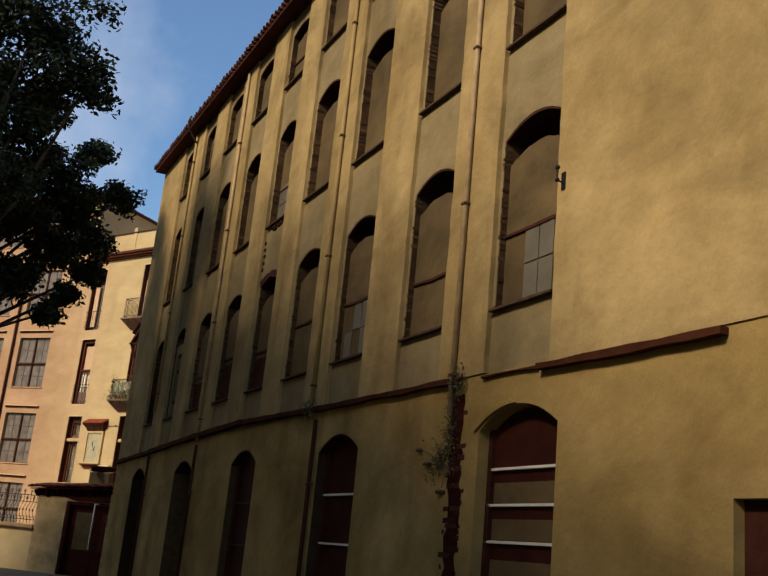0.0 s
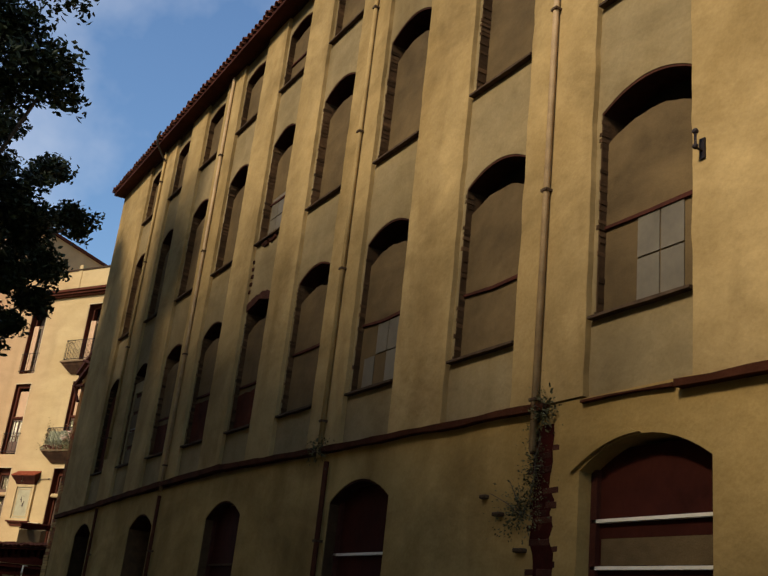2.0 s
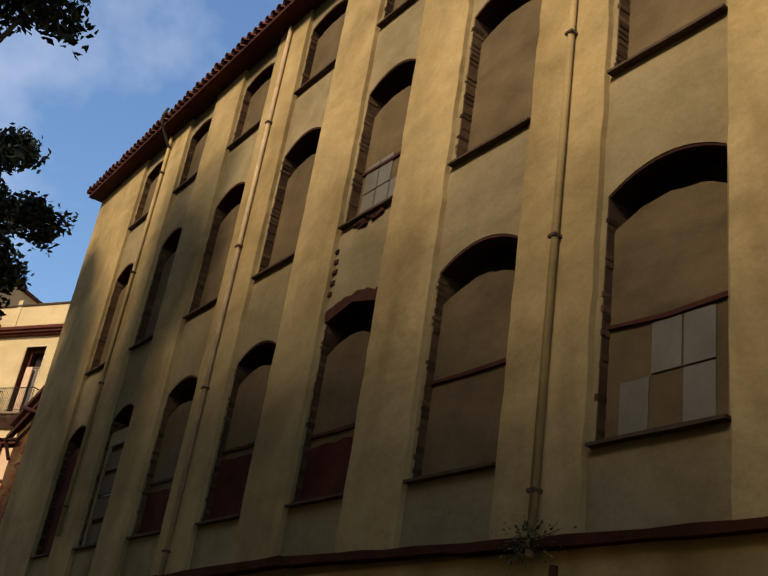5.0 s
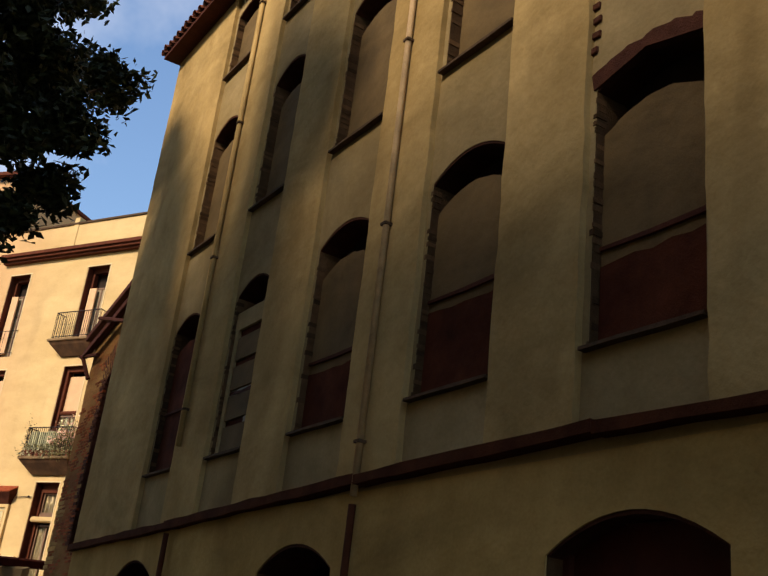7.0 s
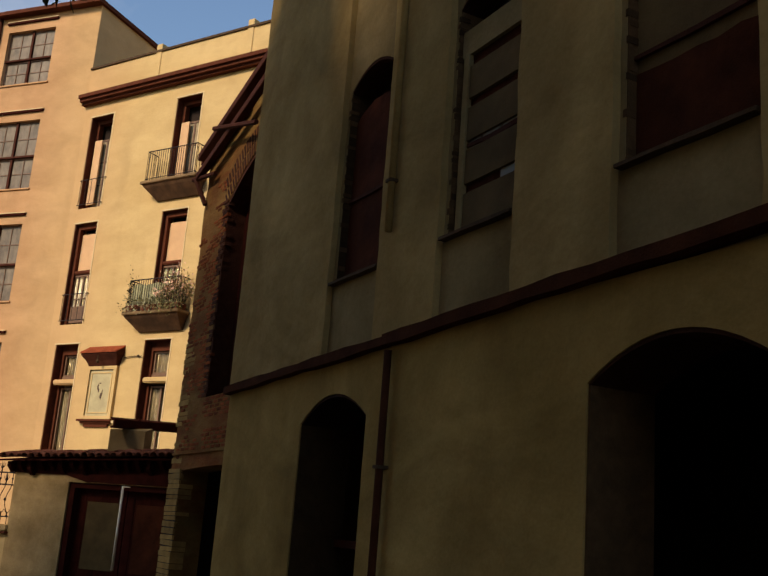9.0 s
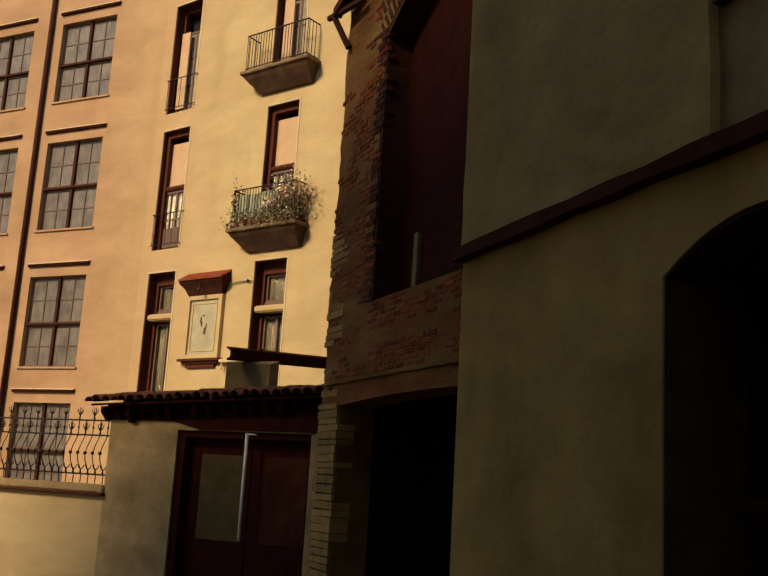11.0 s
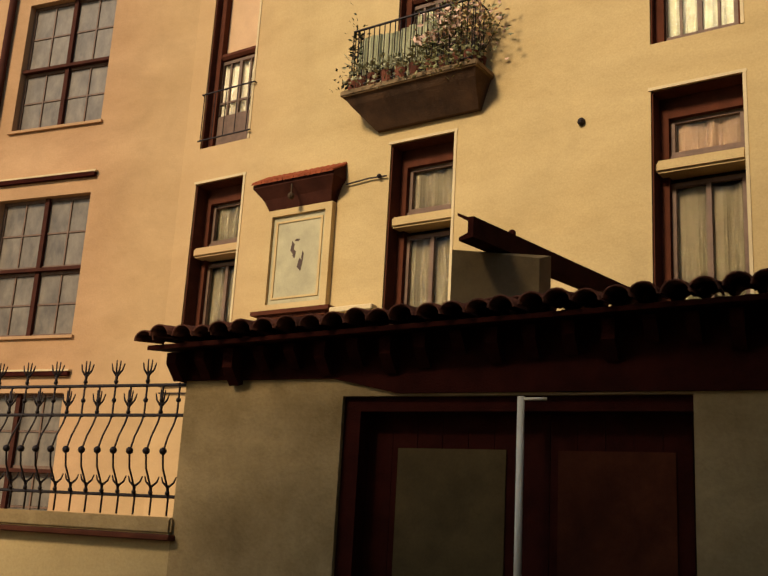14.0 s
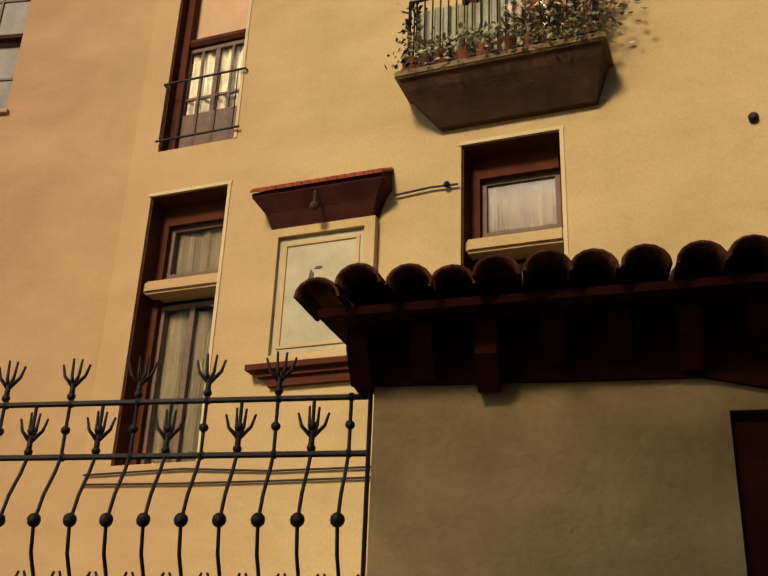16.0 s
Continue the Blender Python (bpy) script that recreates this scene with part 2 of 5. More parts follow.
def box(bm, f, u0, u1, d0, d1, z0, z1, skew=0.0):
    v = [bm.verts.new(f.p(u + (skew if z == z1 else 0), d, z)) for z in (z0, z1) for d in (d0, d1) for u in (u0, u1)]
    for q in ((0, 1, 3, 2), (4, 6, 7, 5), (0, 4, 5, 1), (2, 3, 7, 6), (0, 2, 6, 4), (1, 5, 7, 3)):
        bm.faces.new([v[i] for i in q])


def prism(bm, f, pts, d0, d1):
    """A flat outline of (u, z) points, given depth."""
    a = [bm.verts.new(f.p(u, d0, z)) for u, z in pts]
    b = [bm.verts.new(f.p(u, d1, z)) for u, z in pts]
    bm.faces.new(a)
    bm.faces.new(b[::-1])
    for i in range(len(pts)):
        j = (i + 1) % len(pts)
        bm.faces.new((a[j], a[i], b[i], b[j]))


def tube(bm, pts, r, n=6, r2=None):
    """A round bar through points; r to r2 along it."""
    pts = [Vector(p) for p in pts]
    rings = []
    for i, p in enumerate(pts):
        t = (pts[min(i + 1, len(pts) - 1)] - pts[max(i - 1, 0)]).normalized()
        a = t.cross(Vector((0.31, 0.53, 0.79))).normalized()
        b = t.cross(a)
        rr = r if r2 is None else r + (r2 - r) * i / (len(pts) - 1)
        rings.append([bm.verts.new(p + (a * math.cos(k * 2 * math.pi / n) + b * math.sin(k * 2 * math.pi / n)) * rr) for k in range(n)])
    for s, e in zip(rings, rings[1:]):
        for k in range(n):
            bm.faces.new((s[k], s[(k + 1) % n], e[(k + 1) % n], e[k]))
    bm.faces.new(rings[0][::-1])
    bm.faces.new(rings[-1])


def knob(bm, c, r, seg=8):
    bmesh.ops.create_uvsphere(bm, u_segments=seg, v_segments=6, radius=r, matrix=Matrix.Translation(c))


def mesh_of(name, bm, material, smooth=False, bevel=0.0):
    bmesh.ops.recalc_face_normals(bm, faces=bm.faces)
    me = bpy.data.meshes.new(name)
    bm.to_mesh(me)
    bm.free()
    me.materials.append(material)
    if smooth:
        for p in me.polygons:
            p.use_smooth = True
    return me


def part(name, bm, material, parent, label="", at=(0, 0, 0), smooth=False):
    """Links a bmesh or a finished mesh as one object under a thing or a part."""
    me = bm if isinstance(bm, bpy.types.Mesh) else mesh_of(name, bm, material, smooth)
    ob = new(name, me)
    ob.parent = parent
    ob.location = at
    if label:
        ob["label"] = label
    return ob


def thing(name, at, label, category, group="", kind=""):
    ob = new(name)
    ob.location = at
    return tagged(ob, label, category, group, kind)


def arc(u0, u1, z, rise, n=12):
    """Points of a segmental arch from u0 to u1 that springs at z."""
    return [(u0 + (u1 - u0) * i / n, z + rise * (1 - (2 * i / n - 1) ** 2)) for i in range(n + 1)]


def ragged(u0, u1, z0, z1, rg, jit=0.012, step=0.22):
    """The outline of an upright strip whose long sides wander a little."""
    n = max(2, int((z1 - z0) / step))
    zs = [z0 + (z1 - z0) * i / n for i in range(n + 1)]
    return [(u0 + rg.uniform(-jit, jit), z) for z in zs] + [(u1 + rg.uniform(-jit, jit), z) for z in zs[::-1]]


def pierced(bm, f, u0, u1, z0, z1, d0, d1, holes):
    """One solid wall round its openings (u0, u1, z0, z1, rise)."""
    cuts = sorted({u0, u1, *[h[0] for h in holes], *[h[1] for h in holes]})
    levels = sorted({z0, z1, *[z for h in holes for z in (h[2], h[3], h[3] + h[4]) if z0 < z < z1]})
    for a, b in zip(cuts, cuts[1:]):
        here = [h for h in holes if h[0] < (a + b) / 2 < h[1]]
        for lo, hi in zip(levels, levels[1:]):
            if not any(h[2] < (lo + hi) / 2 < h[3] + h[4] for h in here):
                box(bm, f, a, b, d0, d1, lo, hi)
    for h in holes:
        if h[4]:
            curve = arc(h[0], h[1], h[3], h[4])
            half = len(curve) // 2
            prism(bm, f, curve[: half + 1] + [(h[0], h[3] + h[4])], d0, d1)
            prism(bm, f, curve[half:] + [(h[1], h[3] + h[4])], d0, d1)
    bmesh.ops.remove_doubles(bm, verts=bm.verts[:], dist=0.0005)
    bm.verts.index_update()
    twins = {}
    for face in bm.faces:
        twins.setdefault(frozenset(v.index for v in face.verts), []).append(face)
    bmesh.ops.delete(bm, geom=[x for t in twins.values() if len(t) > 1 for x in t], context="FACES_ONLY")


def leaf_mesh(name, centres, size, material, seed, squash=0.7):
    """Small folded leaves at the given points, as one mesh."""
    rng = np.random.default_rng(seed)
    c = np.asarray(centres, float)
    n = len(c)
    a = rng.normal(size=(n, 3))
    a[:, 2] *= squash
    a /= np.linalg.norm(a, axis=1)[:, None]
    b = np.cross(a, rng.normal(size=(n, 3)))
    b /= np.linalg.norm(b, axis=1)[:, None]
    s = (size * rng.uniform(0.6, 1.4, n))[:, None]
    k = np.cross(a, b)
    v = np.stack([c - a * s, c + b * s * 0.5 + k * s * 0.15, c + a * s, c - b * s * 0.5 + k * s * 0.15], 1).reshape(-1, 3)
    fs = np.arange(4 * n).reshape(-1, 4)
    me = bpy.data.meshes.new(name)
    me.from_pydata(v.tolist(), [], fs.tolist())
    me.materials.append(material)
    return me


# ---- ground ----
GROUND_Z = -0.45
FOOT = -0.6
bm = bmesh.new()
G = Face(0, 0, 1, 0)
v = [bm.verts.new(p) for p in ((-1500, -1500, GROUND_Z), (1500, -1500, GROUND_Z), (1500, 1500, GROUND_Z), (-1500, 1500, GROUND_Z))]
bm.faces.new(v)
tagged(new("ground", mesh_of("ground", bm, ASPHALT)), "dusty worn street surface", "ground", kind="structure")
bm = bmesh.new()
box(bm, G, -1.1, -0.02, -12, 20.8, GROUND_Z - 0.1, GROUND_Z + 0.14)
tagged(new("pavement", mesh_of("pavement", bm, PAVING)), "narrow stone pavement along the factory wall", "pavement", kind="structure")

# ---- the factory ----
Y0, Y1, EAVE = -6.5, 21.0, 13.0
F = Face(0, 0, 0, -1)


# u runs towards -y so that d points to +x; V turns y into u
# middle and width of the openings in each bay
BAY_PLAN = [(-0.82, 1.22), (1.62, 1.19), (4.12, 1.20), (6.42, 1.20), (8.66, 1.08), (10.9, 1.13), (13.18, 1.14), (15.5, 1.0), (17.72, 1.0)]
BAYS = len(BAY_PLAN)


def bay_mid(k):
    return BAY_PLAN[k - 1][0]


def open_w(k):
    return BAY_PLAN[k - 1][1]


factory = thing("factory_building", (0, 0, 0), "long ochre plastered factory with four storeys of arched windows", "building")
ROWS = [("lower", 4.36, 6.58, 0.19), ("middle", 7.93, 10.02, 0.20), ("upper", 11.24, 12.54, 0.12)]
holes = []
for k in range(1, BAYS + 1):
    for _, za, zb, rise in ROWS:
        holes.append((-bay_mid(k) - open_w(k) / 2, -bay_mid(k) + open_w(k) / 2, za, zb, rise))
GROUND_MIDS = [-0.90, 4.08, 8.72, 13.25, 17.93]
low_holes = []
for i, g in enumerate(GROUND_MIDS):
    w = 1.56 if i < 4 else 1.5
    low_holes.append((-g - w / 2, -g + w / 2, 0.55 if i < 2 else GROUND_Z, 2.87, 0.26))
low_holes.append((4.12, 5.3, 0.9, 2.04, 0.0))
bm = bmesh.new()
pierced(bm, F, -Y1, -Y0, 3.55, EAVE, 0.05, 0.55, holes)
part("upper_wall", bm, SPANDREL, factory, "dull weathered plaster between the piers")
bm = bmesh.new()
pierced(bm, F, -Y1, -Y0, GROUND_Z, 3.55, 0.0, 0.6, low_holes)
part("ground_floor_wall", bm, OCHRE_LOW, factory, "ochre rendered ground-floor wall")
# piers between the bays stand a little proud
edges = [Y0] + [e for k in range(1, BAYS + 1) for e in (bay_mid(k) - open_w(k) / 2 - 0.06, bay_mid(k) + open_w(k) / 2 + 0.06)] + [Y1]
pier_rng = random.Random(5)
for a, b in zip(edges[0::2], edges[1::2]):
    bm = bmesh.new()
    prism(bm, F, ragged(-b, -a, float(np.interp((a + b) / 2, (-4, 5, 9, 12, 20), (3.50, 3.64, 3.74, 3.70, 3.50))), EAVE - 0.02, pier_rng), -0.02, 0.052)
    part("pier", bm, OCHRE, factory)
# string course, broken near the downpipe
for a, b, za, zb, h, out in ((-4.07, -1.36, 3.40, 3.44, 0.065, 0.10), (-1.3, -0.15, 3.48, 3.50, 0.025, 0.05), (0.35, 5.2, 3.50, 3.57, 0.065, 0.09), (5.2, 9.0, 3.57, 3.66, 0.075, 0.09), (9.0, 12.1, 3.66, 3.61, 0.085, 0.10), (12.1, 16.8, 3.61, 3.47, 0.10, 0.10), (16.8, Y1, 3.47, 3.38, 0.09, 0.10)):
    bm = bmesh.new()
    n = max(2, int((b - a) / 0.35))
    run = [(-b + (b - a) * i / n, zb + (za - zb) * i / n) for i in range(n + 1)]
    prism(bm, F, [(u, z + pier_rng.uniform(-0.014, 0.008)) for u, z in run] + [(u, z + h + pier_rng.uniform(-0.008, 0.012)) for u, z in run[::-1]], -out, 0.06)
    part("string_course", bm, COURSE, factory, "dark weathered string course")
# rear and end walls, floors and roof
for block in ((-Y1, -Y1 + 0.4, 0.55, 12, GROUND_Z, EAVE), (-Y0 - 0.4, -Y0, 0.55, 12, GROUND_Z, EAVE), (-Y1, -Y0, 12, 12.4, GROUND_Z, EAVE)):
    bm = bmesh.new()
    box(bm, F, *block)
    part("outer_wall", bm, OCHRE, factory)
# inner floors and wall take the near-black, so the rooms read unlit
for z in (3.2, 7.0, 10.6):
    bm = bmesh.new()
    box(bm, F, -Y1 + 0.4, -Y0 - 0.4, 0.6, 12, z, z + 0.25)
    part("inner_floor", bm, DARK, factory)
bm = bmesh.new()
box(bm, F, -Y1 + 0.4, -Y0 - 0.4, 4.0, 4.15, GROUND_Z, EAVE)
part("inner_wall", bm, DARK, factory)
bm = bmesh.new()
RF = Face(0, 0, 1, 0)
outline = [(-0.33, 13.0), (-0.33, 13.08), (6.2, 15.5), (12.9, 13.08), (12.9, 13.0), (6.2, 15.35), (0.0, 13.01)]
prism(bm, RF, outline, Y0 - 0.2, Y1 + 0.12)
part("roof", bm, WOOD, factory, "dark clay tiled roof with deep eaves")
tile_bm = bmesh.new()
for i in range(8):
    a, b = math.pi * i / 8, math.pi * (i + 1) / 8
    r, s = 0.085, 0.072
    q = [(-math.cos(t) * rr, math.sin(t) * rr) for t, rr in ((a, r), (b, r), (b, s), (a, s))]
    vs = [tile_bm.verts.new((x, y, z * (1.0 if x < 1 else 1))) for x in (0.0, 0.42) for y, z in q]
    tile_bm.faces.new((vs[0], vs[1], vs[5], vs[4]))
    tile_bm.faces.new((vs[3], vs[7], vs[6], vs[2]))
    tile_bm.faces.new((vs[0], vs[3], vs[2], vs[1]))
    tile_bm.faces.new((vs[4], vs[5], vs[6], vs[7]))
TILE_ME = mesh_of("tile", tile_bm, TILE, True)
rng = random.Random(4)
y = Y0 - 0.1
while y < Y1 + 0.1:
    t = new("tile", TILE_ME)
    t.parent = factory
    t.matrix_local = pose(-0.40 + rng.uniform(-0.02, 0.02), y, 13.08, 0, -20, rng.uniform(-4, 4))
    y += 0.205
bm = bmesh.new()
tube(bm, [(-0.05, 16.9, 12.6), (-0.40, 16.7, 12.95), (-0.46, 16.6, 13.1), (-0.42, 16.5, 13.25)], 0.03)
part("gutter_stub", bm, GUTTER, factory)

# windows of the factory: weathered boards in a frame, a sill below
PW = Face(0, 0, 0, -1)


DEEP = {"lower": 0.14, "middle": 0.19, "upper": 0.17}


def jamb_bricks(za, zb, deep, seed):
    """Rough exposed brickwork on the far reveal of a window, its edge broken into the plaster."""
    rg = random.Random(seed)
    bm = bmesh.new()
    box(bm, PW, 0, 0.012, 0.056, deep + 0.26, za, zb - 0.02)
    z = za
    while z < zb - 0.08:
        if rg.random() < 0.55:
            box(bm, PW, -rg.choice((0.0, 0.0, 0.0, 0.012, 0.025)), rg.uniform(0.013, 0.022), rg.choice((0.044, 0.05, 0.06)), deep + 0.01, z, z + rg.uniform(0.035, 0.058))
        z += 0.07
    return mesh_of("jamb_brickwork", bm, JAMB)


JAMBS = {za: [jamb_bricks(za, zb, DEEP[row], 7 * i + int(za)) for i in range(4)] for row, za, zb, _ in ROWS}


def factory_window(k, row, za, zb, rise, rng):
    mid = bay_mid(k)
    at = Vector((0, mid, 0))
    w = open_w(k) / 2
    deep = DEEP[row]
    gap = (rng.uniform(0.30, 0.38) if rise > 0.15 else 0.16) + (0.1 if (row, k) == ("lower", 5) else 0.0)
    top = zb - gap
    bm = bmesh.new()
    prism(bm, PW, [(w, za), (-w, za)] + [(u, z + rng.uniform(-0.012, 0.012)) for u, z in arc(-w, w, top, rise * 0.9)], deep, deep + 0.04)
    red = row == "lower" and k >= 8
    win = part("window", bm, REDBOARD if red else BROWN, factory, "arched window closed with dark red boards" if red else "arched window closed with a weathered brown panel", at)
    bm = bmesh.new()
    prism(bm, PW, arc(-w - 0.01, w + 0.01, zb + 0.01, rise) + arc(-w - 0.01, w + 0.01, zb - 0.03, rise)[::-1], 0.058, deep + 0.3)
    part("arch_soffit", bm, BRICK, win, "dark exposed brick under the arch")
    if row == "lower" or rng.random() < 0.3:
        zt = za + (top - za) * rng.uniform(0.40, 0.52)
        sag = rng.uniform(0.01, 0.05)
        bm = bmesh.new()
        prism(bm, PW, [(-w, zt + sag), (0, zt), (w, zt + sag * 0.4), (w, zt + sag * 0.4 + 0.045), (0, zt + 0.04), (-w, zt + sag + 0.03)], deep - 0.03, deep + 0.01)
        part("transom", bm, WOOD, win, "dark transom bar")
        # dimness of the lower board, put on as a dark red sheet
        if row == "lower" and k in (5, 6, 7):
            bm = bmesh.new()
            prism(bm, PW, [(w - 0.02, za), (-w + 0.02, za)] + [(-w + 0.02 + (2 * w - 0.04) * i / 6, zt - 0.06 - rng.uniform(0.0, 0.06)) for i in range(7)], deep - 0.012, deep - 0.003)
            part("lower_panel", bm, REDBOARD, win, "broken dark red lower panel")
        if k == 8 and row == "lower":
            bm = bmesh.new()
            box(bm, PW, -w, w, 0.09, 0.13, za + 1.72, za + 1.98)
            part("plaster_patch", bm, SPANDREL, win, "pale plaster patch across the opening")
            for j in range(4):
                bm = bmesh.new()
                box(bm, PW, -w + 0.12, w, 0.10, 0.135, za + 0.05 + j * 0.41, za + 0.37 + j * 0.41)
                part("board", bm, BROWN, win, "weathered board across the opening")
            bm = bmesh.new()
            box(bm, PW, -w + 0.06, -w + 0.14, 0.08, 0.13, za, za + 1.72)
            part("post", bm, SPANDREL, win)
    bm = bmesh.new()
    prism(bm, PW, [(-w - 0.03, za - 0.042), (-0.2, za - 0.038), (0.2, za - 0.044), (w + 0.025, za - 0.039), (w + 0.03, za - 0.012), (0.1, za - 0.008), (-w - 0.03, za - 0.014)], -0.028, deep)
    part("sill", bm, SILL, win, "projecting dark stone sill")
    # black sheet puts the shade of the arch head into colour
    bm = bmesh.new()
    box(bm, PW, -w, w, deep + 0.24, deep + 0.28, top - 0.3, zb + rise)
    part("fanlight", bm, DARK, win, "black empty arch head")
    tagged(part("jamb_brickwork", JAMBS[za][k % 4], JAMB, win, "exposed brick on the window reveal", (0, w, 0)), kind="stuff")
    return win


rng = random.Random(11)
for k in range(1, BAYS + 1):
    for row, za, zb, rise in ROWS:
        win = factory_window(k, row, za, zb, rise, rng)
        if (row, k) in (("lower", 1), ("lower", 3), ("lower", 8), ("middle", 5)):
            for i in range(3):
                for j in range(2):
                    if rng.random() < 0.7:
                        bm = bmesh.new()
                        a = -0.44 + i * 0.3
                        box(bm, PW, a, a + 0.28, DEEP[row] - 0.015, DEEP[row] - 0.005, za + 0.06 + j * 0.44, za + 0.48 + j * 0.44)
                        part("pane", bm, PANE, win, "dusty window pane")
# ground-floor windows with light glazing bars; further arches are open and dark
for i, g in enumerate(GROUND_MIDS):
    bm = bmesh.new()
    if i < 3:
        box(bm, PW, -0.76, 0.76, 0.20, 0.24, 0.55, 3.08)
        win = part("ground_window", bm, REDGLASS, factory, "arched window with dark reddish panes", (0, g, 0))
        for z in ((1.15, 1.60, 2.01, 2.42) if i == 0 else (0.9, 1.45, 2.2) if i == 1 else (1.3, 2.1)):
            bm = bmesh.new()
            box(bm, PW, -0.76, 0.76, 0.15, 0.21, z, z + 0.03)
            part("glazing_bar", bm, WHITE if i < 2 else SILL, win, "pale horizontal glazing bar")
            if i == 0 and z < 2.3:
                bm = bmesh.new()
                box(bm, PW, -0.66, 0.68, 0.185, 0.197, z + 0.04, z + 0.27)
                part("lower_pane", bm, BROWN, win, "dusty brown lower pane")
        bm = bmesh.new()
        prism(bm, PW, [(-0.78, 2.9), (-0.78, 0.55), (0.78, 0.55), (0.78, 2.9), (0.70, 2.9), (0.70, 0.62), (-0.70, 0.62), (-0.70, 2.9)], 0.15, 0.22)
        part("frame", bm, WOOD, win)
    elif i == 4:
        box(bm, PW, -0.72, 0.72, 0.5, 0.56, 1.62, 1.70)
        part("lintel_bar", bm, WOOD, factory, "dark wooden bar in the open arch", (0, g, 0))
# dark brick reveals of the ground-floor arches
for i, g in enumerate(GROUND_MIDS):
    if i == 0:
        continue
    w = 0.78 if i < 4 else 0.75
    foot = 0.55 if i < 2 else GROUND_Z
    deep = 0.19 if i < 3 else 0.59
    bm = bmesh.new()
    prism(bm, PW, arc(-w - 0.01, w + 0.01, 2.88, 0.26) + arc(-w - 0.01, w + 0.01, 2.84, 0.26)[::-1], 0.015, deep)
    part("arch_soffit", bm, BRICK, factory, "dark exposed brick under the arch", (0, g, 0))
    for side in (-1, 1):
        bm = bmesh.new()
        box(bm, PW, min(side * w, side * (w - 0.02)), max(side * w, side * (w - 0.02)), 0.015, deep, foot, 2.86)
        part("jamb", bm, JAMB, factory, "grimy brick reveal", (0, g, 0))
bm = bmesh.new()
lo, hi = arc(-0.86, 0.86, 2.86, 0.28), arc(-0.90, 0.90, 2.90, 0.30)
prism(bm, PW, lo[:7] + hi[:6][::-1], -0.035, 0.01)
part("arch_hood", bm, OCHRE_LOW, factory, "remains of a moulded arch hood", (0, GROUND_MIDS[0], 0))
bm = bmesh.new()
box(bm, PW, 4.12, 5.3, 0.12, 0.18, 0.9, 2.04)
box(bm, PW, 4.05, 5.36, -0.03, 0.1, 0.84, 0.9)
part("side_shutter", bm, WOOD, factory, "dark red wooden shutter low in the wall")

# downpipes
for y, zt, zb, m in ((0.5, 12.9, 3.1, PIPE), (5.22, 12.9, 3.5, OCHRE), (12.1, 12.9, 3.5, PIPE), (16.9, 12.9, 4.6, OCHRE), (4.95, 3.42, GROUND_Z, COURSE), (12.1, 3.42, GROUND_Z, COURSE), (16.72, 3.42, GROUND_Z, COURSE)):
    bm = bmesh.new()
    tube(bm, [(-0.065, y, zb), (-0.065, y, zt)], 0.036, 10)
    dp = part("downpipe", bm, m, factory, "old painted downpipe", smooth=True)
    z = zb + 0.5
    while z < zt:
        bm = bmesh.new()
        box(bm, F, -y - 0.048, -y + 0.048, -0.11, 0.0, z, z + 0.03)
        part("bracket", bm, SILL, dp)
        z += 2.3
# loose fittings and damage
bm = bmesh.new()
tube(bm, [(-0.02, -1.62, 5.56), (-0.12, -1.62, 5.56), (-0.12, -1.62, 5.70)], 0.014)
knob(bm, (-0.12, -1.62, 5.72), 0.03)
knob(bm, (-0.12, -1.62, 5.57), 0.028)
box(bm, F, 1.59, 1.65, -0.04, 0.0, 5.48, 5.68)
part("insulator_bracket", bm, IRON, factory, "iron cable bracket with insulators")

brick_bm = bmesh.new()
box(brick_bm, F, -0.11, 0.11, -0.05, 0.06, -0.032, 0.032)
bmesh.ops.bevel(brick_bm, geom=brick_bm.edges[:], offset=0.006, segments=1, affect="EDGES")
BRICK_ME = mesh_of("brick", brick_bm, BRICK)
rng = random.Random(21)


def loose_brick(y, z, x=0.02, tilt=8, parent=factory, size=1.0):
    b = new("brick", BRICK_ME)
    b.parent = parent
    b.matrix_local = pose(x, y, z, rng.uniform(-tilt, tilt), rng.uniform(-tilt, tilt), rng.uniform(-tilt, tilt)) @ Matrix.Diagonal((1, size, 1, 1))


# strip of bare brick where the lower downpipe has gone
bm = bmesh.new()
prism(bm, F, [(u - 0.018 * z, z) for u, z in ragged(-0.47, -0.2, GROUND_Z + 0.02, 3.36, rng, 0.05, 0.12)], -0.003, 0.02)
part("bare_strip", bm, EAVEWOOD, factory, "dark strip of bare masonry where a pipe has gone")
z, row = GROUND_Z + 0.04, 0
while z < 3.36:
    for j in range(2):
        if rng.random() < 0.12:
            continue
        wide = 0.14 + (z + 0.45) * 0.012
        loose_brick(0.24 + j * wide + (0.05 if row % 2 else 0.0) + z * 0.018 + rng.uniform(-0.05, 0.05), z, 0.045 + rng.uniform(-0.003, 0.008), 3, size=rng.uniform(0.6, 1.05))
    z += 0.068
    row += 1
for y, z, w in ((1.04, 2.53, 0.07), (0.66, 2.17, 0.08), (1.3, 2.72, 0.05)):
    bm = bmesh.new()
    box(bm, F, -y - w, -y + w, -0.06, 0.01, z - 0.02, z + 0.02)
    bmesh.ops.bevel(bm, geom=bm.edges[:], offset=0.008, segments=1, affect="EDGES")
    part("broken_peg", bm, SILL, factory, "broken stub in the wall")
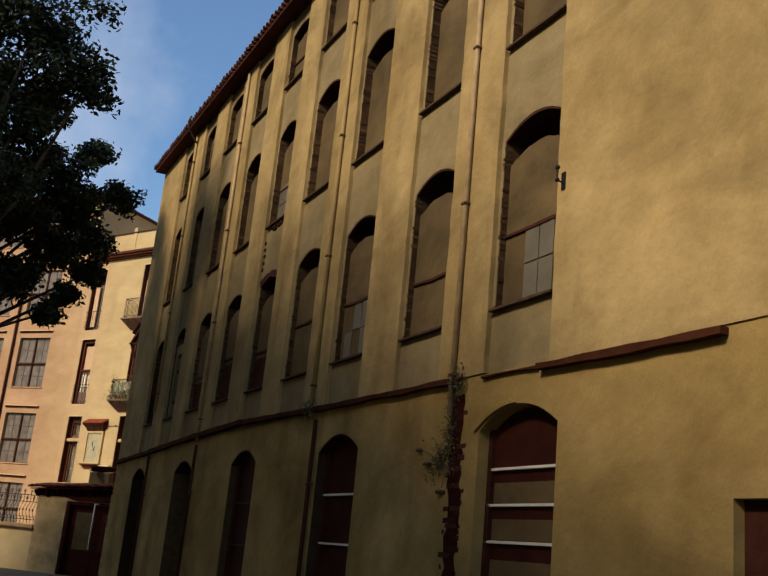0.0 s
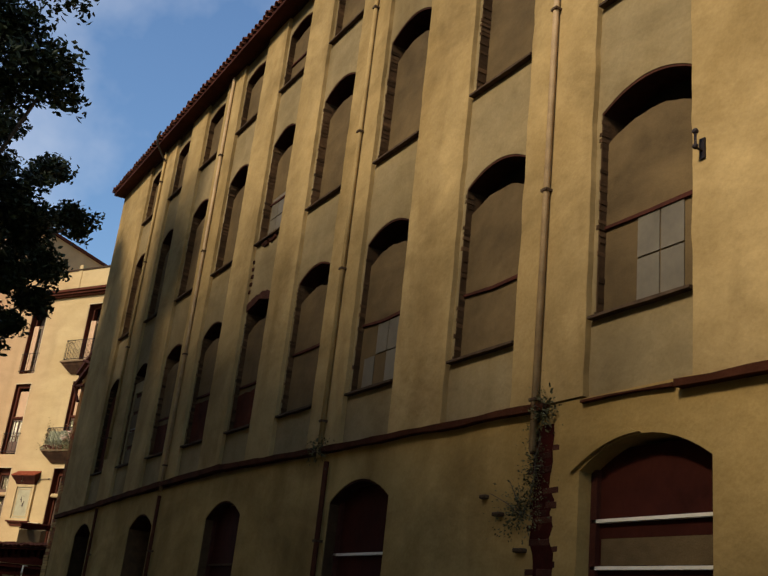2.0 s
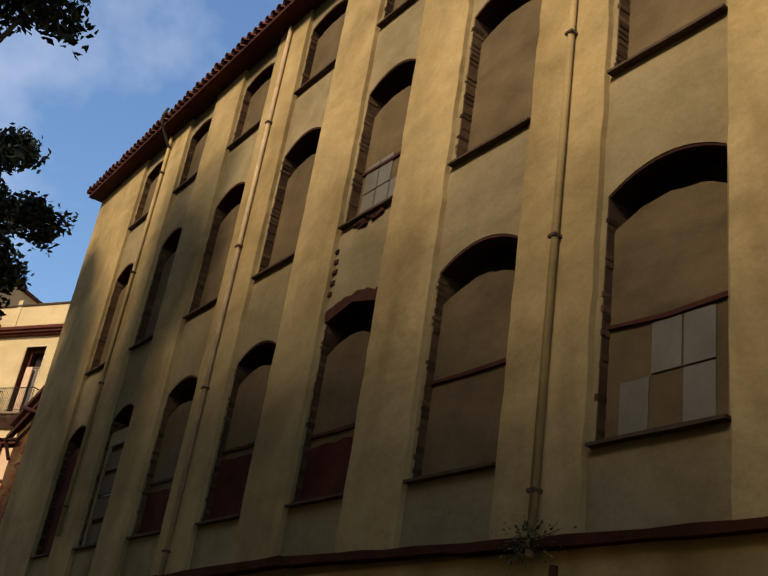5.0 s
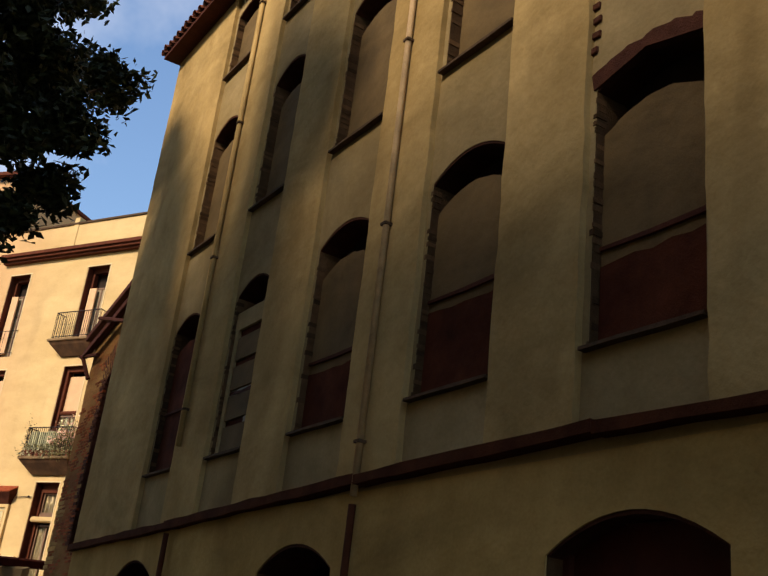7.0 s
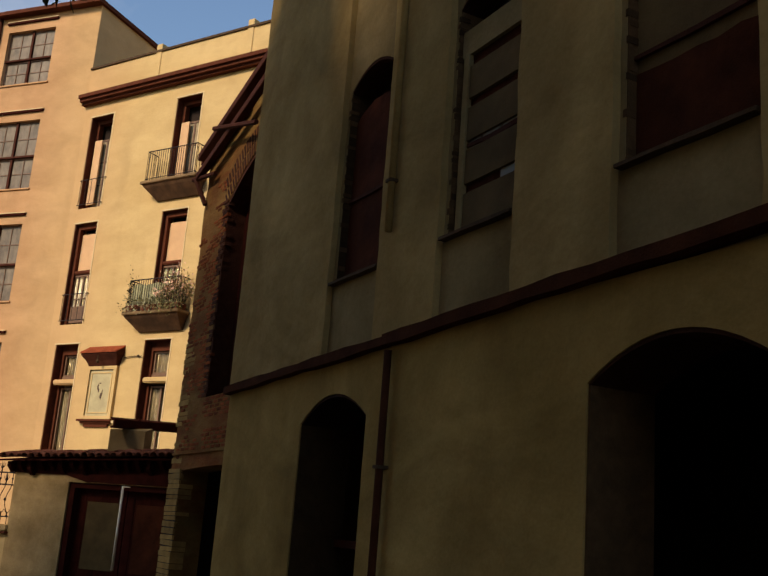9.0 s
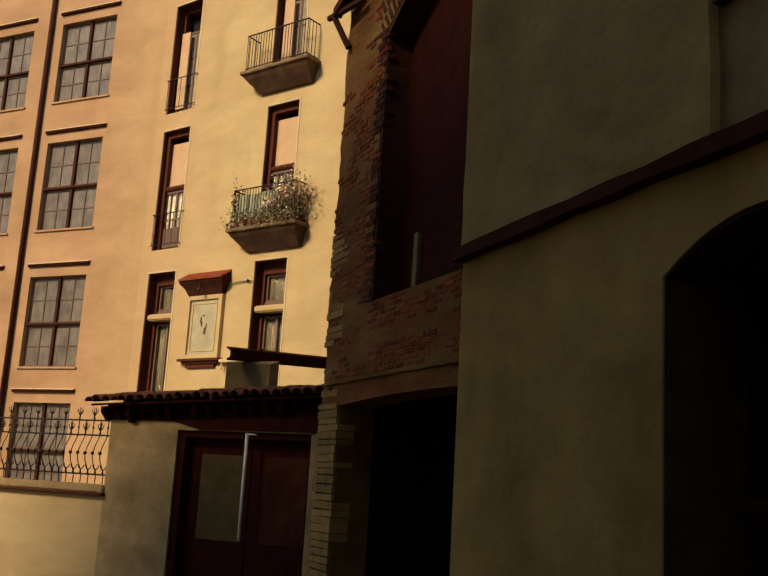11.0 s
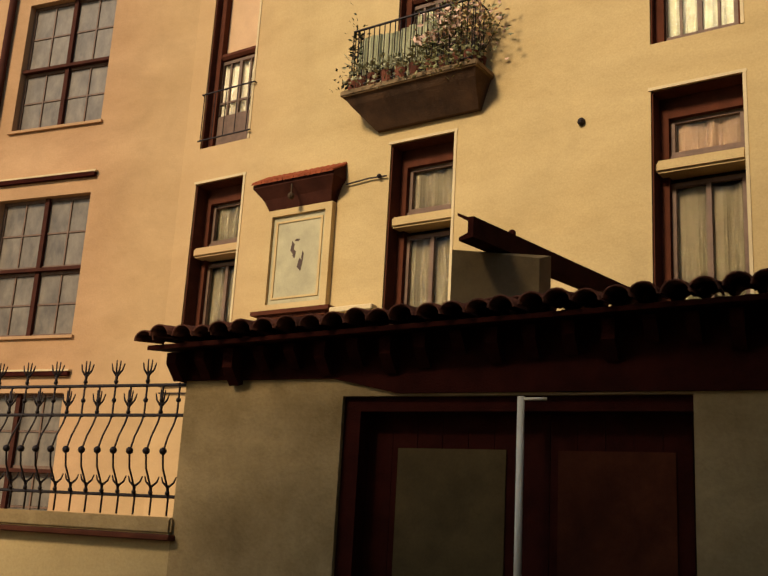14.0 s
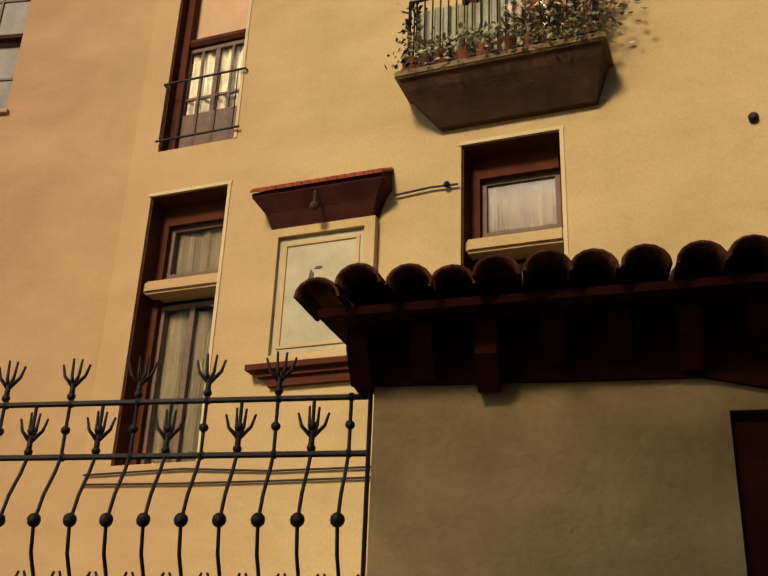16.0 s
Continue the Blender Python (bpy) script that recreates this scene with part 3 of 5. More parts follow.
# broken sill and broken arch in the fifth bay
for i in range(6):
    loose_brick(bay_mid(5) + rng.uniform(-0.4, 0.5), 7.86 + rng.uniform(-0.07, 0.05), 0.065, 14)
# dark slab in place of the shaded hole under the broken brick
bm = bmesh.new()
w5 = open_w(5) / 2 + 0.05
top = [(-w5 + 2 * w5 * a, 6.82 - 0.10 * (2 * a - 1) ** 2 + rng.uniform(-0.02, 0.03)) for a in (0, 0.05, 0.14, 0.17, 0.3, 0.33, 0.47, 0.5, 0.56, 0.7, 0.74, 0.88, 0.91, 1)]
prism(bm, PW, top + [(w5 - 0.03, 6.58), (0.0, 6.72), (-w5 + 0.03, 6.58)], 0.035, 0.12)
part("broken_head", bm, BRICK, factory, "jagged broken brick head over a window", (0, bay_mid(5), 0))
for z in np.arange(6.98, 7.6, 0.15):
    loose_brick(bay_mid(5) + 0.56 + rng.uniform(-0.02, 0.03), float(z), 0.075, 4, size=0.4)
def weed(name, at, spread, count, material, label, seed, size=0.05):
    rg = np.random.default_rng(seed)
    c = rg.normal(size=(count, 3)) * np.array(spread)
    c[:, 0] = -np.abs(c[:, 0])
    th = thing(name, at, label, "plant")
    part("leaves", leaf_mesh("leaves", c, size, material, seed), material, th)
    bm = bmesh.new()
    for i in range(9):
        e = c[i] * 1.1
        tube(bm, [(0, 0, -spread[2] * 0.5), (e[0] * 0.6, e[1] * 0.4, e[2] * 0.4), tuple(e)], 0.008, 4, 0.003)
    part("stem_cluster", bm, BARK, th)
    return th


weed("wall_weed", (-0.03, 0.36, 3.5), (0.06, 0.10, 0.10), 420, WEED, "small dusty weed on the broken string course", 1, 0.017)
weed("wall_weed", (-0.02, 0.5, 2.95), (0.04, 0.09, 0.2), 420, WEED, "dusty weed growing from the bare brick", 4, 0.016)
weed("wall_weed", (-0.02, 0.66, 2.55), (0.06, 0.17, 0.13), 520, WEED, "dusty weed growing from the bare brick", 2, 0.016)
weed("wall_weed", (-0.06, 5.2, 3.6), (0.07, 0.16, 0.09), 300, WEED, "small weed on the string course", 3, 0.018)

# ---- the annex beyond the factory ----
annex = thing("ruined_annex", (1.10, -1.623, -0.1125), "ruined brown annex with exposed brick and a wide gateway", "building")
annex.scale = (1.083, 1.083, 1.083)
A = Face(0, 0, 0, -1)
AN0, AN1 = 20.91, 26.26
rng = random.Random(31)
bm = bmesh.new()
pierced(bm, A, -AN1 + 0.1, -AN0, GROUND_Z, 8.0, 0.0, 0.45, [(-25.64, -21.7, GROUND_Z, 2.52, 0.05), (-24.95, -21.15, 3.66, 6.95, 0.68)])
part("wall", bm, RUIN, annex)
bm = bmesh.new()
prism(bm, A, [(-AN1 + 0.1, 8.0), (-AN0, 8.0), (-AN0, 9.42), (-AN1 + 0.1, 8.06)], 0.0, 0.45)
part("gable", bm, RUIN, annex)
# broken outer corner: the wall end crumbles course by course
bm = bmesh.new()
outline = [(-AN1 + 0.1, GROUND_Z)]
z = GROUND_Z
while z < 8.0:
    outline.append((-AN1 + rng.uniform(-0.02, 0.06) + (0.04 if z > 4.3 else 0.0), z))
    z += rng.uniform(0.05, 0.22)
outline.append((-AN1 + 0.1, 8.05))
prism(bm, A, outline, 0.004, 0.44)
part("broken_corner", bm, RUIN, annex, "crumbling outer corner of the wall")
# end wall, rear wall and floor in near-black to darken the gateway
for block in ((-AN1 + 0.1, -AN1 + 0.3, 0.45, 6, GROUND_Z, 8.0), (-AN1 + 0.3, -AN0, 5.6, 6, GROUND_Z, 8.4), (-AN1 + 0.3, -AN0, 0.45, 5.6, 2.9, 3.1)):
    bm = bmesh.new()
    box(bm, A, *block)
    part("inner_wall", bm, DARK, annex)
bm = bmesh.new()
prism(bm, A, arc(-24.97, -21.13, 6.97, 0.68) + arc(-24.89, -21.21, 6.91, 0.65)[::-1], 0.01, 0.33)
part("arch_soffit", bm, BRICK, annex, "dark exposed brick under the arch")
for u in (-24.96, -21.22):
    bm = bmesh.new()
    box(bm, A, u, u + 0.08, 0.01, 0.33, 3.66, 6.97)
    part("jamb", bm, BRICK, annex, "dark exposed brick reveal")
# dark red sheet stands in for the shaded depth of the open arch
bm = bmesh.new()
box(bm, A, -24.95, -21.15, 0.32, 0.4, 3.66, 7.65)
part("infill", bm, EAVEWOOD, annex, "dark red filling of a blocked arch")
bm = bmesh.new()
prism(bm, A, ragged(-24.43, -24.33, 3.72, 4.4, rng, 0.01, 0.12), 0.27, 0.318)
part("pale_strip", bm, LEANWALL, annex, "pale strip of bare mortar in the blocked arch")
bm = bmesh.new()
prism(bm, A, [(-26.45, 8.06), (-AN0, 9.46), (-AN0, 9.6), (-26.45, 8.2)], -0.1, 6.2)
part("roof", bm, TILE, annex)
for drop in (0.0, 0.38):
    bm = bmesh.new()
    prism(bm, A, [(-26.25, 8.05 - drop), (-22.6, 8.98 - drop), (-22.6, 9.11 - drop), (-26.25, 8.18 - drop)], -0.23, -0.11)
    bmesh.ops.bevel(bm, geom=bm.edges[:], offset=0.01, segments=1, affect="EDGES")
    part("verge_beam", bm, WOOD, annex, "dark sloping verge beam")
# pale strip added in place of the bright gap between the two beams
bm = bmesh.new()
prism(bm, A, [(-26.3, 7.86), (-24.2, 8.38), (-24.2, 8.56), (-26.3, 8.04)], -0.09, -0.03)
part("fascia", bm, WHITE, annex, "pale fascia board")
for a, b in (((-25.3, -0.28, 8.34), (-23.4, -0.2, 7.83)), ((-26.45, -0.2, 7.74), (-25.5, -0.1, 7.62)), ((-26.3, -0.2, 7.72), (-26.05, -0.05, 7.2))):
    bm = bmesh.new()
    tube(bm, [A.p(*a), A.p(*b)], 0.045)
    part("brace", bm, WOOD, annex)
# brickwork laid bare where the plaster has fallen
thin_bm = bmesh.new()
box(thin_bm, A, -0.108, 0.108, -0.012, 0.05, -0.027, 0.027)
bmesh.ops.bevel(thin_bm, geom=[e for e in thin_bm.edges if abs(e.verts[0].co.x - e.verts[1].co.x) < 1e-4 and e.verts[0].co.x < 0], offset=0.006, segments=1, affect="EDGES")
BARE_ME = mesh_of("brick", thin_bm, REDBRICK)


def bare_patch(y0, y1, z0, z1, keep):
    """Courses of bare brick inside a ragged patch of the annex wall."""
    z, row = z0, 0
    while z < z1:
        y = y0 + (0.11 if row % 2 else 0.0)
        while y < y1:
            edge = min(y - y0, y1 - y, 0.3) / 0.3 * 0.5 + min(z - z0, z1 - z, 0.12) / 0.12 * 0.5
            if noise.noise(Vector((y * 1.7, z * 4.0, 3.0))) * 0.9 + edge * 0.6 + keep > 0.35:
                b = new("brick", BARE_ME)
                b.parent = annex
                b.matrix_local = pose(rng.uniform(0.0, 0.011), y + rng.uniform(-0.012, 0.012), z, rng.uniform(-2, 2), rng.uniform(-3, 3), rng.uniform(-2, 2)) @ Matrix.Diagonal((1, rng.uniform(0.7, 1.0), rng.uniform(0.8, 1.0), 1))
            y += 0.232
        z += 0.066
        row += 1


bare_patch(23.1, 25.35, 2.86, 3.16, 0.16)
bare_patch(22.9, 24.95, 3.36, 3.64, 0.12)
bare_patch(24.97, 25.45, 3.7, 7.4, 0.0)
bare_patch(25.1, 26.15, 4.3, 6.6, -0.12)
bare_patch(25.3, 26.2, 2.6, 4.3, -0.2)
bare_patch(21.3, 23.0, 2.7, 3.6, -0.1)
# toothed brickwork round the dark arch
z, row = 3.7, 0
while z < 7.0:
    if rng.random() < 0.85:
        loose_brick(24.97 + 0.06 * (row % 2) + rng.uniform(-0.03, 0.03), z, 0.040 + rng.uniform(-0.004, 0.01), 3, annex)
    z += 0.070
    row += 1
for ring in (0.10, 0.33):
    for a in np.arange(0.0, 1.001, 0.024):
        b = new("brick", BRICK_ME)
        b.parent = annex
        b.matrix_local = pose(0.042 + rng.uniform(-0.006, 0.006), 24.97 - a * 3.84 + (0.5 - a) * ring * 1.1, 6.95 + 0.68 * (1 - (2 * a - 1) ** 2) + ring, 90 + (2 * a - 1) * 38, 0, 0)
# pillar of thin stone courses, broken off unevenly above the gateway
stone_bm = bmesh.new()
box(stone_bm, A, -0.5, 0.5, -0.03, 0.2, -0.5, 0.5)
STONE_ME = mesh_of("stone", stone_bm, STONE)
z = GROUND_Z + 0.05
while z < 4.7:
    tall = rng.uniform(0.055, 0.095)
    above = z > 2.5
    if not above or rng.random() < 0.75:
        wide = rng.uniform(0.60, 0.655) if not above else rng.uniform(0.2, 0.6)
        block = new("stone", STONE_ME)
        block.parent = annex
        block.matrix_local = pose(rng.uniform(-0.008, 0.01) + (0.024 if above else 0.0), (25.965 if not above else AN1 - wide / 2 - 0.01) + rng.uniform(-0.02, 0.02), z + tall / 2, rng.uniform(-0.9, 0.9), 0, rng.uniform(-1, 1)) @ Matrix.Diagonal((1, wide, tall, 1))
    z += tall + rng.choice((0.008, 0.012, 0.02))
bm = bmesh.new()
box(bm, A, -26.25, -25.66, -0.006, 0.01, GROUND_Z, 2.5)
part("joint_mortar", bm, DARK, annex, "dark raked joints between the courses")
# ledge over the gate
bm = bmesh.new()
run = [-26.2 + 0.2 * i for i in range(26)]
prism(bm, A, [(u, 2.775 + rng.uniform(-0.006, 0.006)) for u in run] + [(u, 2.81 + rng.uniform(-0.008, 0.006)) for u in run[::-1]], -0.04, 0.0)
part("ledge", bm, RUIN, annex, "worn plaster ledge over the gateway")

# ---- the sunlit house ----
H = Face(0.83, 39.037, 0.4844, -0.8749, 0.9655)
house = thing("town_house", H.o, "tall cream plastered town house with shuttered windows", "building")
COLS = [(0.0, 1.04), (3.82, 4.86), (7.58, 8.66), (11.3, 12.3)]
HROWS = [(3.47, 6.7), (7.32, 10.6), (11.1, 14.25)]
HL, HRT, HTOP = -0.373, 13.5, 14.85
hh = [(a, b, z0, z1, 0.0) for a, b in COLS for z0, z1 in HROWS]
bm = bmesh.new()
pierced(bm, H, HL, HRT, FOOT, HTOP, 0.0, 0.6, hh)
part("wall", bm, CREAM, house)
for block in ((HL, HL + 0.4, 0.6, 9, FOOT, HTOP), (HRT - 0.4, HRT, 0.6, 9, FOOT, HTOP), (HL, HRT, 9, 9.4, FOOT, HTOP)):
    bm = bmesh.new()
    box(bm, H, *block)
    part("side_wall", bm, CREAM, house)
bm = bmesh.new()
box(bm, H, HL + 0.4, HRT - 0.4, 1.6, 1.7, FOOT, HTOP)
part("inner_wall", bm, DARK, house)
bm = bmesh.new()
box(bm, H, HL - 0.05, HRT + 0.1, -0.34, 0.02, 14.88, 15.0)
box(bm, H, HL - 0.05, HRT + 0.1, -0.26, 0.02, 14.78, 14.88)
box(bm, H, HL - 0.05, HRT + 0.1, -0.16, 0.02, 14.70, 14.78)
part("cornice", bm, TRIM, house, "dark red-brown projecting cornice")
bm = bmesh.new()
box(bm, H, HL, HRT, -0.02, 0.3, 15.0, 16.02)
box(bm, H, HL, HRT, 0.3, 9.4, 14.85, 15.0)
part("parapet", bm, CREAM, house)
bm = bmesh.new()
box(bm, H, HL, HRT + 0.05, -0.07, 0.35, 16.02, 16.09)
part("coping", bm, SILL, house)
for u in (2.75, 6.5, 10.3):
    bm = bmesh.new()
    box(bm, H, u - 0.12, u + 0.12, -0.05, 0.34, 15.0, 16.3)
    bmesh.ops.bevel(bm, geom=bm.edges[:], offset=0.015, segments=1, affect="EDGES")
    part("parapet_post", bm, CREAM, house)


def sash(parent, f, u0, u1, z0, z1, d, across, up, frame_m, glass_m, at=(0, 0, 0)):
    """A glazed frame with bars; each pane is a mesh of its own."""
    bm = bmesh.new()
    t = 0.055
    box(bm, f, u0, u0 + t, d - 0.03, d + 0.03, z0, z1)
    box(bm, f, u1 - t, u1, d - 0.03, d + 0.03, z0, z1)
    box(bm, f, u0 + t, u1 - t, d - 0.03, d + 0.03, z0, z0 + t)
    box(bm, f, u0 + t, u1 - t, d - 0.03, d + 0.03, z1 - t, z1)
    fr = part("frame", bm, frame_m, parent, at=at)
    bars = bmesh.new()
    for i in range(1, across):
        u = u0 + (u1 - u0) * i / across
        wd = 0.03 if i * 2 == across else 0.016
        box(bars, f, u - wd, u + wd, d - 0.025, d + 0.02, z0 + t, z1 - t)
    for j in range(1, up):
        z = z0 + (z1 - z0) * j / up
        box(bars, f, u0 + t, u1 - t, d - 0.02, d + 0.015, z - 0.016, z + 0.016)
    if across > 1 or up > 1:
        part("glazing_bar", bars, frame_m, parent, at=at)
    else:
        bars.free()
    for i in range(across):
        for j in range(up):
            bm = bmesh.new()
            a, b = u0 + (u1 - u0) * i / across, u0 + (u1 - u0) * (i + 1) / across
            c, e = z0 + (z1 - z0) * j / up, z0 + (z1 - z0) * (j + 1) / up
            box(bm, f, a + 0.02, b - 0.02, d - 0.004, d + 0.004, c + 0.02, e - 0.02)
            pane = part("pane", bm, glass_m, parent, at=at)
            pane.visible_shadow = glass_m is not CLEAR
    return fr


def curtain(parent, f, u0, u1, z0, z1, d, folds, seed, cloth=None):
    """A pleated net hanging behind the glass, with a soft wavy hem."""
    rg = random.Random(seed)
    n = folds * 8
    ph = rg.uniform(0, 6)
    front, hem = [], []
    bm = bmesh.new()
    for i in range(n + 1):
        a = i / n
        wave = 0.018 * math.sin(a * folds * 6.283 + ph + 0.8 * math.sin(a * 9 + ph)) + 0.008 * math.sin(a * folds * 11)
        front.append(bm.verts.new(f.p(u0 + (u1 - u0) * a, d + wave, z1 + 0.025 * math.sin(a * 8 + ph * 2))))
        hem.append(bm.verts.new(f.p(u0 + (u1 - u0) * a, d + wave * 1.5, z0 + 0.02 * math.sin(a * 7 + ph))))
    for i in range(n):
        bm.faces.new((front[i], front[i + 1], hem[i + 1], hem[i]))
    return part("curtain", bm, cloth or DRAPE, parent, "pleated pale net curtain")


CLOTH = mat("faded_green_cloth", (0.38, 0.37, 0.22), 0.9, 0.3, 5, None, 0.3, 0.2, 60, spec=0.05)
PANELCLOTH = mat("fawn_curtain", (0.22, 0.14, 0.08), 0.9, 0.2, 4, None, 0.1, 0.1, 80, spec=0.05)
NET = mat("white_net_curtain", (0.62, 0.55, 0.38), 0.9, 0.2, 4, None, 0.1, 0.1, 80, spec=0.05)
EDGE = mat("pale_edge_paint", (0.60, 0.46, 0.25), 0.8, 0.12, 3, None, 0.2, 0.05, 50)
DOORP = mat("dull_door_panel", (0.085, 0.057, 0.022), 0.8, 0.3, 2.0, None, 0.3, 0.1, 50, spec=0.1)
CANOPY = mat("faded_red_canopy", (0.27, 0.065, 0.026), 0.85, 0.3, 5, None, 0.2, 0.2, 60, spec=0.1)
# darker copy of the balcony plaster: stains plus the shade of the underside
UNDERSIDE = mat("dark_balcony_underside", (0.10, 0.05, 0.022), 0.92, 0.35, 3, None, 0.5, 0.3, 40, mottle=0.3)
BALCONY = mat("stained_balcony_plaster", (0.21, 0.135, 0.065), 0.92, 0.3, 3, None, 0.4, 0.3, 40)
PALELEAF = mat("pale_grey_green_leaf", (0.33, 0.31, 0.17), 0.65, 0.3, 6, None, 0.0, 0.0, 60, piece=0.4)
WINWOOD = mat("brown_window_wood", (0.15, 0.085, 0.05), 0.6, 0.25, 8, None, 0.1, 0.15, 70)
for ci, (a, b) in enumerate(COLS):
    for ri, (z0, z1) in enumerate(HROWS):
        D = (0.36, 0.24, 0.36)[ri]
        # black sheet behind the glass stands in for the unlit room
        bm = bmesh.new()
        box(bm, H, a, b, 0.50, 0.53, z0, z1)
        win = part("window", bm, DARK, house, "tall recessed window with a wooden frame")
        # left side and head widened to take in the shade there
        bm = bmesh.new()
        box(bm, H, a, a + 0.13, D - 0.10, D + 0.08, z0, z1)
        box(bm, H, b - 0.07, b, D - 0.05, D + 0.08, z0, z1)
        box(bm, H, a + 0.13, b - 0.07, D - 0.10, D + 0.08, z1 - (0.28 if ri == 0 else 0.16), z1)
        part("casing", bm, TRIM, win, "dark red-brown wooden casing")
        # dark lining on left jamb and head only; their shade is in it
        bm = bmesh.new()
        box(bm, H, a, a + 0.02, 0.03, D - 0.1, z0, z1 - 0.02)
        box(bm, H, a, b, 0.03, D - 0.1, z1 - 0.02, z1)
        part("reveal_lining", bm, TRIM, win, "dark painted window reveal")
        bm = bmesh.new()
        box(bm, H, a - 0.03, b + 0.05, -0.012, 0.0, z1, z1 + 0.04)
        box(bm, H, b, b + 0.04, -0.012, 0.0, z0, z1)
        part("painted_edge", bm, EDGE, win, "thin pale painted edge")
        if ri == 0:
            zt = (5.63, 5.63, 5.82, 5.82)[ci]
            sash(win, H, a + 0.13, b - 0.07, zt + 0.12, z1 - 0.28, D, 1, 1, WINWOOD, CLEAR)
            curtain(win, H, a + 0.15, b - 0.07, zt + 0.14, z1 - 0.33, D + 0.045, 3, 10 * ci + 1, PANELCLOTH if ci == 2 else DRAPE)
            sash(win, H, a + 0.13, b - 0.07, z0, zt - 0.22, D, 2, 1, WINWOOD, CLEAR)
            curtain(win, H, a + 0.13, b - 0.07, z0 + 0.02, zt - 0.30, D + 0.045, 3, 10 * ci + 2)
            bm = bmesh.new()
            box(bm, H, a + 0.02, b, 0.06, D + 0.05, zt - 0.16, zt)
            bmesh.ops.bevel(bm, geom=bm.edges[:], offset=0.03, segments=2, affect="EDGES")
            part("transom", bm, CREAM, win, "rounded pale transom ledge")
            bm = bmesh.new()
            box(bm, H, a + 0.09, b - 0.07, D - 0.06, D + 0.04, zt + 0.02, zt + 0.12)
            part("rail", bm, WINWOOD, win)
        elif ri == 1:
            sash(win, H, a + 0.09, b - 0.07, z0 + 0.1, 8.95, D, 4, 2, WINWOOD, CLEAR)
            curtain(win, H, a + 0.09, b - 0.07, z0 + 0.12, 8.95, D + 0.045, 5, 10 * ci + 3, NET if ci == 0 else CLOTH)
            bm = bmesh.new()
            box(bm, H, a + 0.09, b - 0.07, 0.26, 0.27, 9.08, 10.3)
            part("roller_blind", bm, BLIND, win, "half-lowered fawn roller blind")
            if ci < 2:
                bm = bmesh.new()
                box(bm, H, a + 0.13, b - 0.07, D - 0.035, D - 0.012, z0 + 0.1, z0 + 0.62)
                part("kick_panel", bm, WINWOOD, win, "brown wooden lower panel")
            bm = bmesh.new()
            tube(bm, [H.p(a + 0.05, 0.22, 9.03), H.p(b - 0.03, 0.22, 9.03)], 0.07, 8)
            part("blind_roll", bm, TRIM, win, "rolled red-brown blind hem")
        else:
            sash(win, H, a + 0.09, b - 0.07, z0 + 0.1, z1 - 0.7, D, 2, 3, WINWOOD, CURTAIN)
            bm = bmesh.new()
            box(bm, H, a + 0.1, a + 0.42, 0.20, 0.25, z0 + 0.2, z1 - 0.75)
            part("shutter", bm, BLIND, win, "half-open fawn shutter leaf")
        if ci == 0 and ri:
            # low window guard
            bm = bmesh.new()
            tube(bm, [H.p(a - 0.02, 0.0, z0 + 0.95), H.p(a - 0.02, -0.05, z0 + 0.95), H.p(b + 0.08, -0.05, z0 + 0.95), H.p(b + 0.08, 0.0, z0 + 0.95)], 0.014)
            guard = part("window_guard", bm, IRON, house, "thin iron window guard")
            bm = bmesh.new()
            tube(bm, [H.p(a - 0.02, -0.05, z0 + 0.12), H.p(b + 0.08, -0.05, z0 + 0.12)], 0.014)
            part("bottom_rail", bm, IRON, guard)
            for k in range(5):
                u = a + 0.03 + k * 0.249
                bm = bmesh.new()
                tube(bm, [H.p(u, -0.05, z0 + 0.12), H.p(u, -0.05, z0 + 0.95)], 0.008, 5)
                part("bar", bm, IRON, guard)
bm = bmesh.new()
knob(bm, H.p(6.7, -0.02, 6.47), 0.05)
part("wall_bolt", bm, IRON, house)
for dz in (0.0, 0.1):
    bm = bmesh.new()
    tube(bm, [H.p(-0.3, -0.03, 3.28 + dz), H.p(0.9, -0.03, 3.24 + dz * 1.5), H.p(1.9, -0.03, 3.22 + dz), H.p(3.4, -0.03, 3.2 + dz)], 0.011, 5)
    part("cable", bm, IRON, house)
bm = bmesh.new()
tube(bm, [H.p(3.1, -0.04, 6.2), H.p(3.5, -0.04, 6.23), H.p(3.8, -0.04, 6.22)], 0.012, 5)
knob(bm, H.p(3.68, -0.05, 6.23), 0.035)
part("cable", bm, IRON, house)


